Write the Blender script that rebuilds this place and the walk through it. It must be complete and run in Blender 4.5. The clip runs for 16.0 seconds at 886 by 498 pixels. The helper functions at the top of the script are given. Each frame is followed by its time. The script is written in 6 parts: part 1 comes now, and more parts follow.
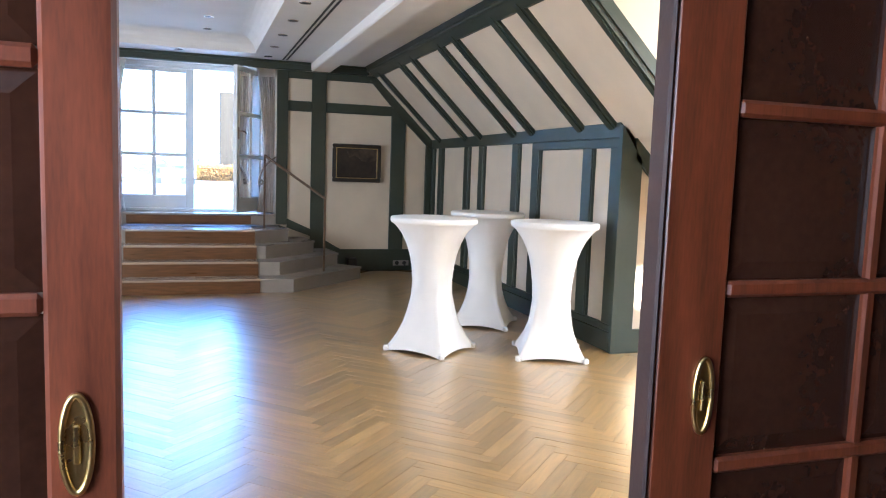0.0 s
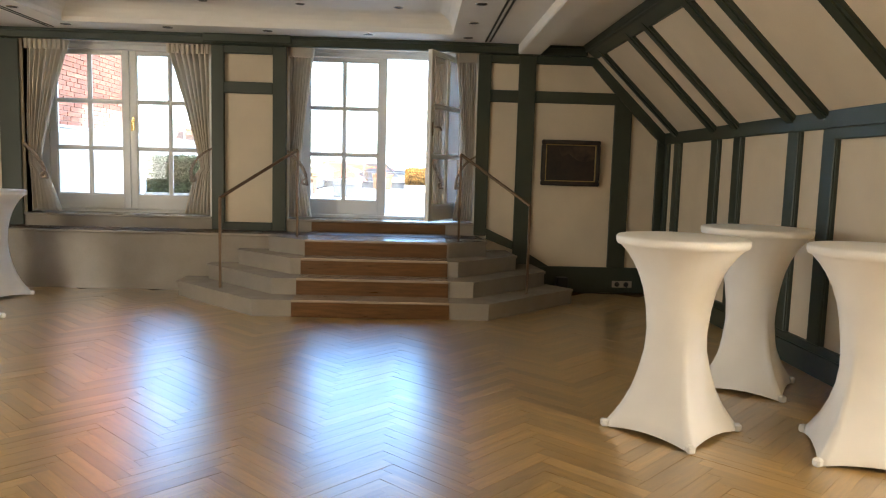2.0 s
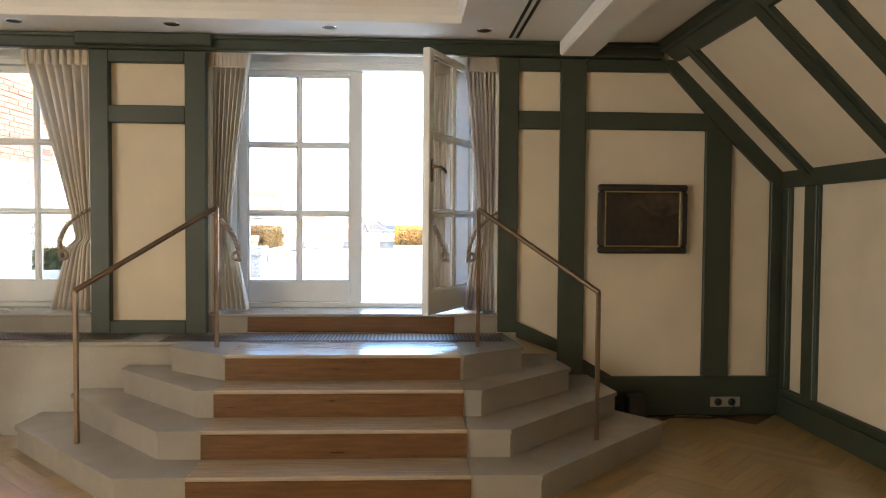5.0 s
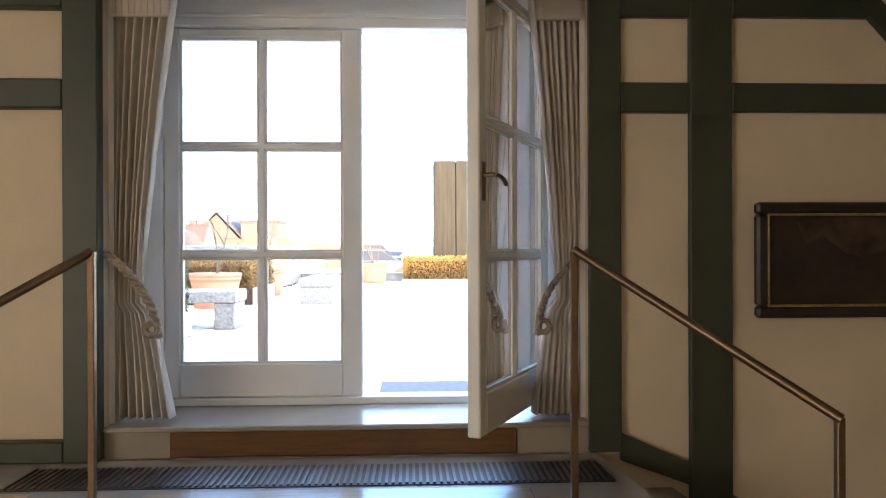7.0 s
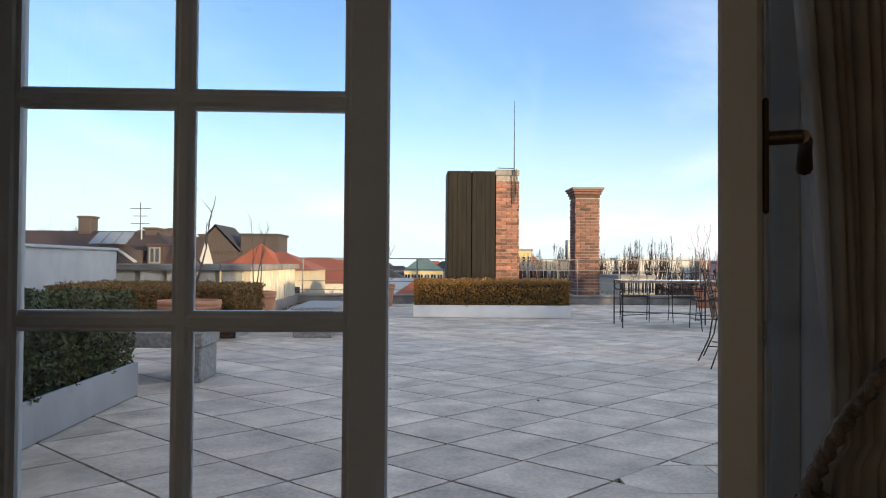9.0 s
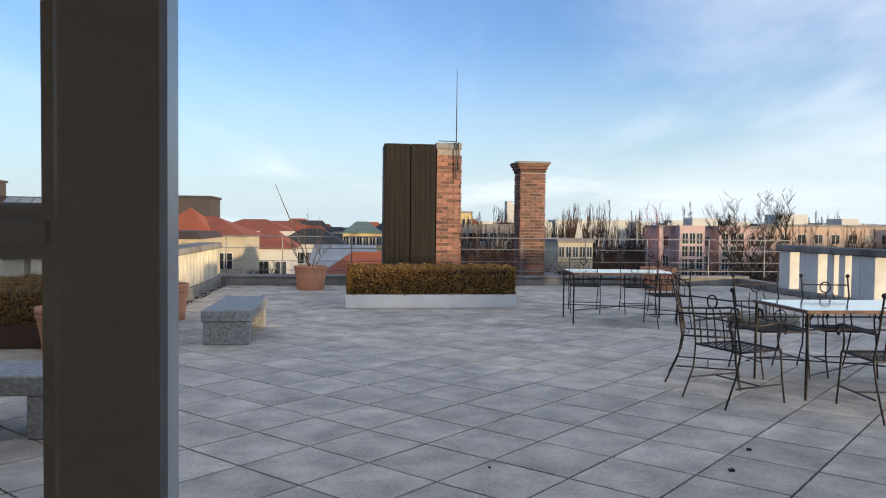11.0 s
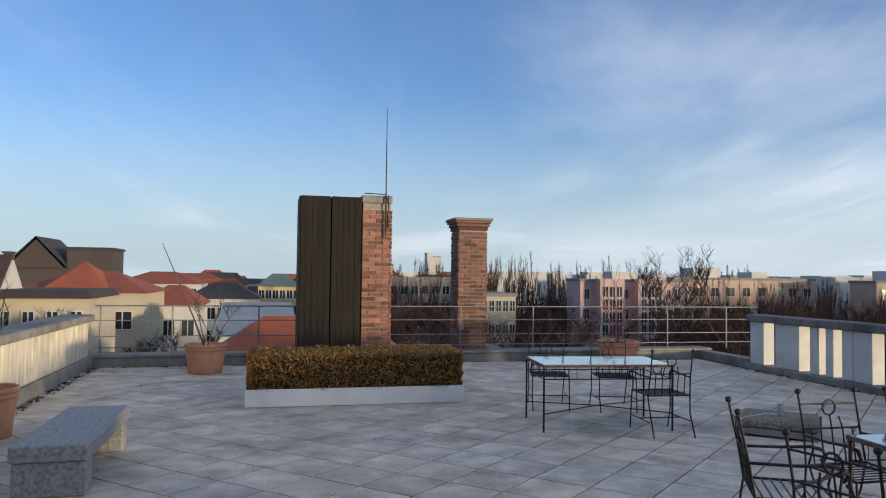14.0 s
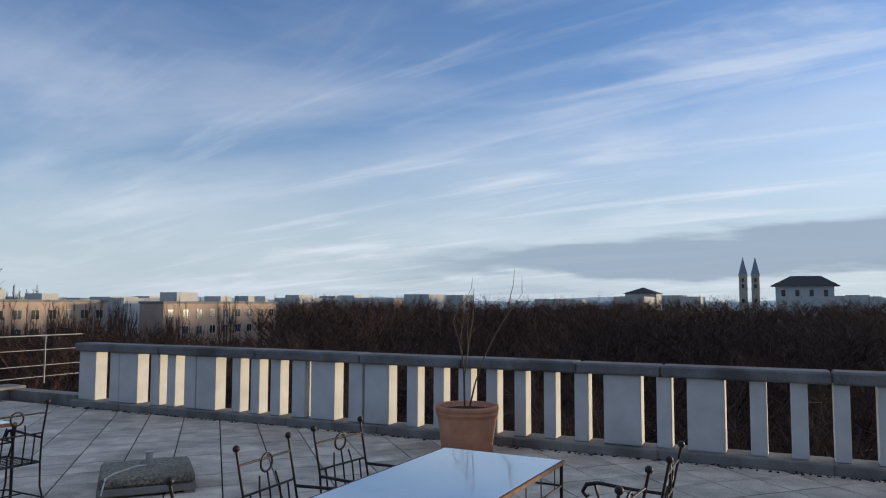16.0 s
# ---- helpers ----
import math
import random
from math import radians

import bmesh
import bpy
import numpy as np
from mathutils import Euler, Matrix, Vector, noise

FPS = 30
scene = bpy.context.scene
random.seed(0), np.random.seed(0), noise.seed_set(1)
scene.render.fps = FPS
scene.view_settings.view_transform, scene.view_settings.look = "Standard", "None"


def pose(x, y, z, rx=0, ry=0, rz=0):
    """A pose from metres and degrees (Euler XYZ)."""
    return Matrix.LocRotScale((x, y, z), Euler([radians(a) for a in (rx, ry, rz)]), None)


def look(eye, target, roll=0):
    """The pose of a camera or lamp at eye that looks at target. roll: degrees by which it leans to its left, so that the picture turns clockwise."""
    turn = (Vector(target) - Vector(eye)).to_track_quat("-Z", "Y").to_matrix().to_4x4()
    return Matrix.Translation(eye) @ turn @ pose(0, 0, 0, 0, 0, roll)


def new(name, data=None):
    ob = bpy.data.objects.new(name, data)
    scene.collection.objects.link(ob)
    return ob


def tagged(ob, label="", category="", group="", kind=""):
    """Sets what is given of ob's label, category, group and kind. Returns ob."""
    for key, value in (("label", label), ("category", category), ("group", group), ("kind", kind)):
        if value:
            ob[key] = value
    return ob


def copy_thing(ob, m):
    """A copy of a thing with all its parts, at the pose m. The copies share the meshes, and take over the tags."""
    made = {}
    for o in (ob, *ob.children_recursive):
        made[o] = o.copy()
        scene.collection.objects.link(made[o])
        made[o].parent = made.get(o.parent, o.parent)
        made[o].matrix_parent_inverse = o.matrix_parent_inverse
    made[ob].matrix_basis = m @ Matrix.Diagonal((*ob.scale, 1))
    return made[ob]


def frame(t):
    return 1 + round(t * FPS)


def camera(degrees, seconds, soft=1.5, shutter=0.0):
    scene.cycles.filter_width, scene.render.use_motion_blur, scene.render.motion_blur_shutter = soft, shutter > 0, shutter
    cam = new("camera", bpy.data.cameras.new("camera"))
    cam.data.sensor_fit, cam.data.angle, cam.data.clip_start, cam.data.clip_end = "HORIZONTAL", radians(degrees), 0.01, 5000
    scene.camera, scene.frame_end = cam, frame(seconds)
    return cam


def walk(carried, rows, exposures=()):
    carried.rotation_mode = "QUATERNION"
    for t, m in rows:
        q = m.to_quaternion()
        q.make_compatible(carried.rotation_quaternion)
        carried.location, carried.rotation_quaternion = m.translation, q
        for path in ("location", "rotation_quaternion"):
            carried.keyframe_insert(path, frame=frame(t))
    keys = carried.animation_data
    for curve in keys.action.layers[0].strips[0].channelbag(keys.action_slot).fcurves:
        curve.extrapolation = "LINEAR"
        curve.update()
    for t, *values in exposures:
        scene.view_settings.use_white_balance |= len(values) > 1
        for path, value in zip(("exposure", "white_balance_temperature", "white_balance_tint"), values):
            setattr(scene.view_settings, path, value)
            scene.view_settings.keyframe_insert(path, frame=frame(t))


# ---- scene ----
cam = camera(62.2, 16.0, soft=1.1)
PATH = [
    (0, (0.157, 1.629, 1.475), (0.799, 3.512, 1.265), 2.0),
    (0.5, (0.323, 2.024, 1.515), (0.662, 3.979, 1.26), 2.7),
    (1, (0.44, 2.465, 1.461), (0.6, 4.443, 1.213), 2.4),
    (1.5, (0.512, 2.894, 1.461), (0.628, 4.877, 1.223), 2.0),
    (2, (0.535, 3.334, 1.435), (0.613, 5.32, 1.219), 1.6),
    (2.5, (0.584, 3.747, 1.426), (0.625, 5.738, 1.245), 1.2),
    (3, (0.636, 4.23, 1.471), (0.698, 6.225, 1.348), 0.9),
    (3.5, (0.657, 4.76, 1.488), (0.754, 6.756, 1.395), 0.8),
    (4, (0.613, 5.282, 1.483), (0.722, 7.277, 1.403), 0.7),
    (6.5, (0.458, 8.112, 1.583), (0.533, 10.11, 1.546), -0.1),
    (7, (0.416, 8.676, 1.608), (0.5, 10.675, 1.606), -0.2),
    (7.5, (0.38, 9.244, 1.639), (0.4, 11.243, 1.675), 0.6),
    (8, (0.346, 9.745, 1.658), (0.345, 11.745, 1.711), 0.9),
    (8.5, (0.277, 10.201, 1.697), (0.299, 12.2, 1.757), 1.0),
    (9, (0.221, 10.653, 1.729), (0.3, 12.651, 1.767), 0.4),
    (9.5, (0.209, 10.992, 1.811), (0.367, 12.986, 1.80), 0.4),
    (10, (0.23, 11.244, 1.945), (0.456, 13.230, 1.897), 0.1),
    (12.5, (0.479, 12.935, 2.395), (0.72, 14.919, 2.321), 1.0),
    (13, (0.491, 13.37, 2.464), (0.65, 15.363, 2.49), 1.4),
    (13.5, (0.492, 13.742, 2.449), (0.695, 15.731, 2.51), 1.4),
    (14, (0.5, 14.281, 2.45), (0.956, 16.226, 2.523), 0.7),
    (14.5, (0.546, 14.703, 2.463), (1.404, 16.507, 2.557), -0.1),
    (15, (0.603, 15.121, 2.476), (1.885, 16.652, 2.588), -0.8),
    (15.5, (0.706, 15.552, 2.498), (2.304, 16.747, 2.63), -0.6),
    (16, (0.874, 15.996, 2.481), (2.68, 16.842, 2.626), 0.2),
]
EXPOSURES = [(0.0, 5.45, 4800, 8), (0.6, 4.75, 5600, 5), (1.2, 4.6, 6400, 4), (4.0, 5.1, 6600, 4), (6.3, 5.05, 6700, 6), (7.2, 4.4, 6800, 9), (7.8, 3.65, 7000, 10),
             (8.4, 2.4, 7100, 10), (9.0, 1.55, 7000, 10), (10.2, 1.2, 6700, 10), (12.3, 1.0, 6700, 10), (14.0, 0.76, 6400, 10), (15.0, 0.68, 6300, 10), (16.0, 0.55, 6300, 10)]
walk(cam, [(t, look(eye, target, roll)) for t, eye, target, roll in PATH], EXPOSURES)

# ---- sky and sun ----
SUN_AZ, SUN_EL = radians(136), radians(2.2)   # clockwise from +y
world = bpy.data.worlds.new("World")
scene.world = world
world.use_nodes = True


def sky_nodes():
    nt = world.node_tree
    nt.nodes.clear()
    N, L = nt.nodes.new, nt.links.new
    sky = N("ShaderNodeTexSky")
    sky.sky_type = "NISHITA"
    sky.sun_disc = False
    sky.sun_elevation, sky.sun_rotation = SUN_EL + radians(10), SUN_AZ
    sky.air_density, sky.dust_density, sky.ozone_density = 1.0, 1.2, 3.0
    tc = N("ShaderNodeTexCoord")
    sep = N("ShaderNodeSeparateXYZ")
    L(tc.outputs["Generated"], sep.inputs[0])
    zz = N("ShaderNodeMath"); zz.operation = "MAXIMUM"; zz.inputs[1].default_value = 0.0
    L(sep.outputs[2], zz.inputs[0])
    za = N("ShaderNodeMath"); za.operation = "ADD"; za.inputs[1].default_value = 0.10
    L(zz.outputs[0], za.inputs[0])
    flat = []
    for i in (0, 1):
        d = N("ShaderNodeMath"); d.operation = "DIVIDE"
        L(sep.outputs[i], d.inputs[0]); L(za.outputs[0], d.inputs[1])
        flat.append(d)
    com = N("ShaderNodeCombineXYZ")
    L(flat[0].outputs[0], com.inputs[0]); L(flat[1].outputs[0], com.inputs[1])

    def layer(rot, sx, sy, scale, detail, lo, hi, distort, loc):
        mp = N("ShaderNodeMapping")
        mp.vector_type = "TEXTURE"
        mp.inputs["Rotation"].default_value = (0, 0, radians(rot))
        mp.inputs["Scale"].default_value = (sx, sy, 1)
        mp.inputs["Location"].default_value = loc
        L(com.outputs[0], mp.inputs[0])
        nz = N("ShaderNodeTexNoise")
        nz.inputs["Scale"].default_value, nz.inputs["Detail"].default_value = scale, detail
        nz.inputs["Roughness"].default_value, nz.inputs["Distortion"].default_value = 0.55, distort
        L(mp.outputs[0], nz.inputs["Vector"])
        rm = N("ShaderNodeMapRange"); rm.interpolation_type = "SMOOTHSTEP"
        rm.inputs["From Min"].default_value, rm.inputs["From Max"].default_value = lo, hi
        L(nz.outputs["Fac"], rm.inputs["Value"])
        return rm.outputs["Result"]

    def math_node(op, a, b):
        k = N("ShaderNodeMath"); k.operation = op
        for i, v in enumerate((a, b)):
            if isinstance(v, (int, float)):
                k.inputs[i].default_value = v
            else:
                L(v, k.inputs[i])
        return k.outputs[0]

    def ease(v, a, b, lo=0.0, hi=1.0):
        r = N("ShaderNodeMapRange"); r.interpolation_type = "SMOOTHSTEP"
        r.inputs["From Min"].default_value, r.inputs["From Max"].default_value = a, b
        r.inputs["To Min"].default_value, r.inputs["To Max"].default_value = lo, hi
        L(v, r.inputs["Value"])
        return r.outputs["Result"]

    # the sky is veiled softly in the north and streaked in the east
    east = ease(sep.outputs[0], 0.45, 0.92, 0.08, 1.0)
    veil = layer(80, 1.7, 1.1, 0.5, 6, 0.46, 0.80, 0.5, (0.3, 1.7, 0))
    wisps = math_node("MULTIPLY", layer(74, 2.2, 0.9, 1.15, 6, 0.50, 0.76, 0.8, (4.0, 0.4, 0)), east)
    dark = math_node("MULTIPLY", layer(84, 3.2, 1.1, 0.8, 5, 0.54, 0.70, 0.3, (7.3, 2.1, 0)), east)
    streaks = math_node("MULTIPLY", layer(77, 3.6, 0.6, 1.5, 7, 0.50, 0.72, 0.5, (1.0, 5.2, 0)), east)
    # a thin sheet of cloud whose upper edge climbs to the east
    soft = N("ShaderNodeTexNoise")
    soft.inputs["Scale"].default_value, soft.inputs["Detail"].default_value = 3.0, 5
    lean = N("ShaderNodeMapping"); lean.inputs["Scale"].default_value = (1, 1, 4)
    L(tc.outputs["Generated"], lean.inputs[0]); L(lean.outputs[0], soft.inputs["Vector"])
    edge_z = math_node("ADD", math_node("MULTIPLY", sep.outputs[0], 0.345), math_node("MULTIPLY", soft.outputs["Fac"], 0.08))
    sheet = ease(math_node("SUBTRACT", math_node("SUBTRACT", edge_z, 0.085), sep.outputs[2]), -0.015, 0.07)
    sheet = math_node("MULTIPLY", math_node("MULTIPLY", sheet, ease(sep.outputs[0], 0.2, 0.45)), ease(soft.outputs["Fac"], 0.25, 0.65, 0.5, 1.0))
    # zenith whitened out of view, added to lift the light on the terrace
    zenith_fill = math_node("MULTIPLY", ease(sep.outputs[2], 0.45, 0.9), ease(soft.outputs["Fac"], 0.3, 0.7, 0.5, 1.0))
    # a long grey cloud bank low in the south east
    along = math_node("ADD", math_node("MULTIPLY", sep.outputs[0], 0.424), math_node("MULTIPLY", sep.outputs[1], -0.905))
    rag = N("ShaderNodeTexNoise")
    rag.inputs["Scale"].default_value, rag.inputs["Detail"].default_value = 5.0, 6
    pull = N("ShaderNodeMapping"); pull.inputs["Scale"].default_value = (1, 1, 7)
    L(tc.outputs["Generated"], pull.inputs[0]); L(pull.outputs[0], rag.inputs["Vector"])
    height = math_node("ADD", sep.outputs[2], math_node("MULTIPLY", math_node("SUBTRACT", rag.outputs["Fac"], 0.5), 0.085))
    top = ease(along, -0.15, 0.55, 0.052, 0.112)
    bank = math_node("MULTIPLY", ease(math_node("SUBTRACT", top, height), -0.006, 0.016), ease(height, 0.026, 0.042))
    bank = math_node("MULTIPLY", bank, ease(along, -0.16, 0.12))
    haze = N("ShaderNodeMapRange"); haze.interpolation_type = "SMOOTHSTEP"
    haze.inputs["From Min"].default_value, haze.inputs["From Max"].default_value = 0.26, -0.02
    L(sep.outputs[2], haze.inputs["Value"])

    def mixed(fac, a, b, most):
        k = N("ShaderNodeMath"); k.operation = "MULTIPLY"; k.inputs[1].default_value = most
        L(fac, k.inputs[0])
        m = N("ShaderNodeMix"); m.data_type = "RGBA"
        L(k.outputs[0], m.inputs["Factor"]); L(a, m.inputs["A"])
        if isinstance(b, tuple):
            m.inputs["B"].default_value = (*b, 1)
        else:
            L(b, m.inputs["B"])
        return m.outputs["Result"]

    gain = N("ShaderNodeMix"); gain.data_type = "RGBA"; gain.blend_type = "MULTIPLY"
    gain.inputs["Factor"].default_value = 1.0
    gain.inputs["B"].default_value = SKY_TINT
    L(sky.outputs[0], gain.inputs["A"])
    c = mixed(haze.outputs["Result"], gain.outputs["Result"], HAZE, 0.88)
    c = mixed(veil, c, CLOUD, 0.5)
    c = mixed(sheet, c, CLOUD, 0.34)
    c = mixed(zenith_fill, c, CLOUD, 0.38)
    c = mixed(wisps, c, CLOUD, 0.6)
    c = mixed(streaks, c, CLOUD, 0.5)
    c = mixed(dark, c, CLOUD_SHADE, 0.5)
    c = mixed(bank, c, CLOUD_BANK, 0.8)
    bg, out = N("ShaderNodeBackground"), N("ShaderNodeOutputWorld")
    bg.inputs["Strength"].default_value = SKY_STRENGTH
    L(c, bg.inputs["Color"]); L(bg.outputs[0], out.inputs[0])


SKY_STRENGTH = 0.14
SKY_TINT = (0.58, 0.65, 0.78, 1)
HAZE = (2.3, 2.85, 3.2)
CLOUD = (3.9, 4.1, 4.4)
CLOUD_SHADE = (1.7, 2.0, 2.6)
CLOUD_BANK = (1.45, 1.85, 2.35)
sky_nodes()
sun = new("sun", bpy.data.lights.new("sun", "SUN"))
sun.data.energy, sun.data.angle, sun.data.color = 2.4, radians(2.2), (1.0, 0.80, 0.52)
for lamp_name, eye, to, sx, sy, watts, tone in (("west_window_light", (-5.93, 5.1, 1.75), (0, 5.6, 1.6), 4.4, 1.5, 7.2, (1.0, 0.94, 0.88)),
                                            # lobby lamp is an added fill for the door leaves, no window known there
                                            ("lobby_window_light", (-1.57, 1.45, 1.55), (0.6, 1.6, 1.5), 1.1, 1.2, 1.6, (1.0, 0.95, 0.92)),
                                            ("dormer_window_light", (5.27, 4.5, 1.95), (0, 5.2, 1.2), 2.2, 0.9, 5.5, (1.0, 0.84, 0.62))):
    lamp = new(lamp_name, bpy.data.lights.new(lamp_name, "AREA"))
    lamp.data.shape, lamp.data.size, lamp.data.size_y = "RECTANGLE", sx, sy
    lamp.data.energy, lamp.data.color = watts, tone
    lamp.matrix_basis = look(eye, to)
sun_way = Vector((math.sin(SUN_AZ) * math.cos(SUN_EL), math.cos(SUN_AZ) * math.cos(SUN_EL), math.sin(SUN_EL)))
sun.matrix_basis = look(sun_way * 200, (0, 0, 0))


# ---- mesh and material tools ----
class M:
    """Collects faces for one mesh, in world metres unless told otherwise."""

    def __init__(self):
        self.v, self.f, self.s, self.uv = [], [], [], []

    def add(self, verts, faces, smooth=False, m=None):
        n = len(self.v)
        self.v += [tuple(m @ Vector(p)) for p in verts] if m is not None else [tuple(p) for p in verts]
        self.f += [tuple(i + n for i in f) for f in faces]
        self.s += [smooth] * len(faces)
        return self

    def box(self, x0, x1, y0, y1, z0, z1, b=0.0, m=None):
        if b <= 0:
            vs = [(x, y, z) for z in (z0, z1) for y in (y0, y1) for x in (x0, x1)]
            return self.add(vs, [(0, 2, 3, 1), (4, 5, 7, 6), (0, 1, 5, 4), (2, 6, 7, 3), (0, 4, 6, 2), (1, 3, 7, 5)], m=m)
        b = min(b, (x1 - x0) * 0.45, (y1 - y0) * 0.45, (z1 - z0) * 0.45)
        vs, idx = [], {}
        for sx in (0, 1):
            for sy in (0, 1):
                for sz in (0, 1):
                    c = ((x0, x1)[sx], (y0, y1)[sy], (z0, z1)[sz])
                    i = (b if sx == 0 else -b, b if sy == 0 else -b, b if sz == 0 else -b)
                    for a in range(3):
                        p = [c[k] + (0 if k == a else i[k]) for k in range(3)]
                        idx[sx, sy, sz, a] = len(vs)
                        vs.append(p)
        fs = []
        for a in range(3):
            o = [k for k in range(3) if k != a]
            for s in (0, 1):
                ring = []
                for p, q in ((0, 0), (1, 0), (1, 1), (0, 1)):
                    k = [0, 0, 0]; k[a], k[o[0]], k[o[1]] = s, p, q
                    ring.append(idx[(*k, a)])
                flip = (s == 0) ^ (a == 1)
                fs.append(tuple(reversed(ring)) if flip else tuple(ring))
            for p in (0, 1):
                for q in (0, 1):
                    k0, k1 = [0, 0, 0], [0, 0, 0]
                    k0[a], k1[a] = 0, 1
                    k0[o[0]] = k1[o[0]] = p
                    k0[o[1]] = k1[o[1]] = q
                    fs.append((idx[(*k0, o[0])], idx[(*k1, o[0])], idx[(*k1, o[1])], idx[(*k0, o[1])]))
        for key in [(a, b2, c) for a in (0, 1) for b2 in (0, 1) for c in (0, 1)]:
            fs.append((idx[(*key, 0)], idx[(*key, 1)], idx[(*key, 2)]))
        return self.add(vs, fs, m=m)

    def prism(self, poly, z0, z1, m=None):
        n = len(poly)
        vs = [(*p, z0) for p in poly] + [(*p, z1) for p in poly]
        fs = [tuple(range(n - 1, -1, -1)), tuple(range(n, 2 * n))] + [(i, (i + 1) % n, n + (i + 1) % n, n + i) for i in range(n)]
        return self.add(vs, fs, m=m)

    def side(self, poly, a0, a1, axis="y"):
        """A prism whose outline lies in xz (axis y) or yz (axis x)."""
        n = len(poly)
        put = (lambda p, a: (p[0], a, p[1])) if axis == "y" else (lambda p, a: (a, p[0], p[1]))
        vs = [put(p, a0) for p in poly] + [put(p, a1) for p in poly]
        fs = [tuple(range(n - 1, -1, -1)), tuple(range(n, 2 * n))] + [(i, (i + 1) % n, n + (i + 1) % n, n + i) for i in range(n)]
        return self.add(vs, fs)

    def tube(self, pts, r, n=8, m=None, smooth=True):
        pts = [Vector(p) for p in pts]
        rs = r if isinstance(r, (list, tuple)) else [r] * len(pts)
        vs, fs = [], []
        up = None
        for i, p in enumerate(pts):
            t = (pts[min(i + 1, len(pts) - 1)] - pts[max(i - 1, 0)]).normalized()
            if up is None:
                up = Vector((0, 0, 1)) if abs(t.z) < 0.9 else Vector((1, 0, 0))
            a = t.cross(up).normalized()
            up = a.cross(t).normalized()
            for k in range(n):
                w = 2 * math.pi * k / n
                vs.append(p + (a * math.cos(w) + up * math.sin(w)) * rs[i])
        for i in range(len(pts) - 1):
            for k in range(n):
                fs.append((i * n + k, i * n + (k + 1) % n, (i + 1) * n + (k + 1) % n, (i + 1) * n + k))
        self.add(vs, fs, smooth, m)
        e = (len(pts) - 1) * n
        return self.add([vs[k] for k in range(n)] + [vs[e + k] for k in range(n)], [tuple(range(n - 1, -1, -1)), tuple(range(n, 2 * n))], False, m)

    def lathe(self, prof, n=24, at=(0, 0, 0), m=None):
        vs = [(at[0] + r * math.cos(2 * math.pi * k / n), at[1] + r * math.sin(2 * math.pi * k / n), at[2] + z) for r, z in prof for k in range(n)]
        fs = [(i * n + k, i * n + (k + 1) % n, (i + 1) * n + (k + 1) % n, (i + 1) * n + k) for i in range(len(prof) - 1) for k in range(n)]
        return self.add(vs, fs, True, m)

    def ball(self, at, r, n=10, m=None):
        prof = [(max(1e-4, r * math.sin(math.pi * i / 6)), -r * math.cos(math.pi * i / 6)) for i in range(7)]
        return self.lathe(prof, n, at, m)

    def ring(self, at, r, t, axis="y", n=20, m=None):
        pts = []
        for k in range(n + 1):
            w = 2 * math.pi * k / n
            c, s = r * math.cos(w), r * math.sin(w)
            pts.append((at[0] + c, at[1], at[2] + s) if axis == "y" else (at[0] + c, at[1] + s, at[2]))
        return self.tube(pts, t, 6, m)

    def mesh(self, name, mat, uvs=None):
        me = bpy.data.meshes.new(name)
        me.from_pydata(self.v, [], self.f)
        me.polygons.foreach_set("use_smooth", self.s)
        if uvs is not None:
            me.uv_layers.new(name="UVMap").data.foreach_set("uv", [c for i in np.zeros(len(me.loops), int) for c in (0, 0)] if not len(uvs) else uvs)
        me.materials.append(mat)
        me.update()
        return me


def part(name, m, mat, parent=None, label=""):
    ob = new(name, m.mesh(name, mat) if isinstance(m, M) else m)
    if parent is not None:
        ob.parent = parent
        ob.matrix_parent_inverse = WORLD_OF[parent.name].inverted()
    WORLD_OF[ob.name] = Matrix.Identity(4)
    if label:
        ob["label"] = label
    return ob


WORLD_OF = {}


def thing(name, at, label, category, group="", kind=""):
    ob = new(name)
    ob.empty_display_size = 0.1
    ob.matrix_basis = pose(*at) if len(at) > 2 else pose(*at, 0)
    WORLD_OF[ob.name] = ob.matrix_basis.copy()
    return tagged(ob, label, category, group, kind)


def solid(name, m, mat, label, category, kind="structure", group=""):
    return tagged(part(name, m, mat), label, category, group, kind)


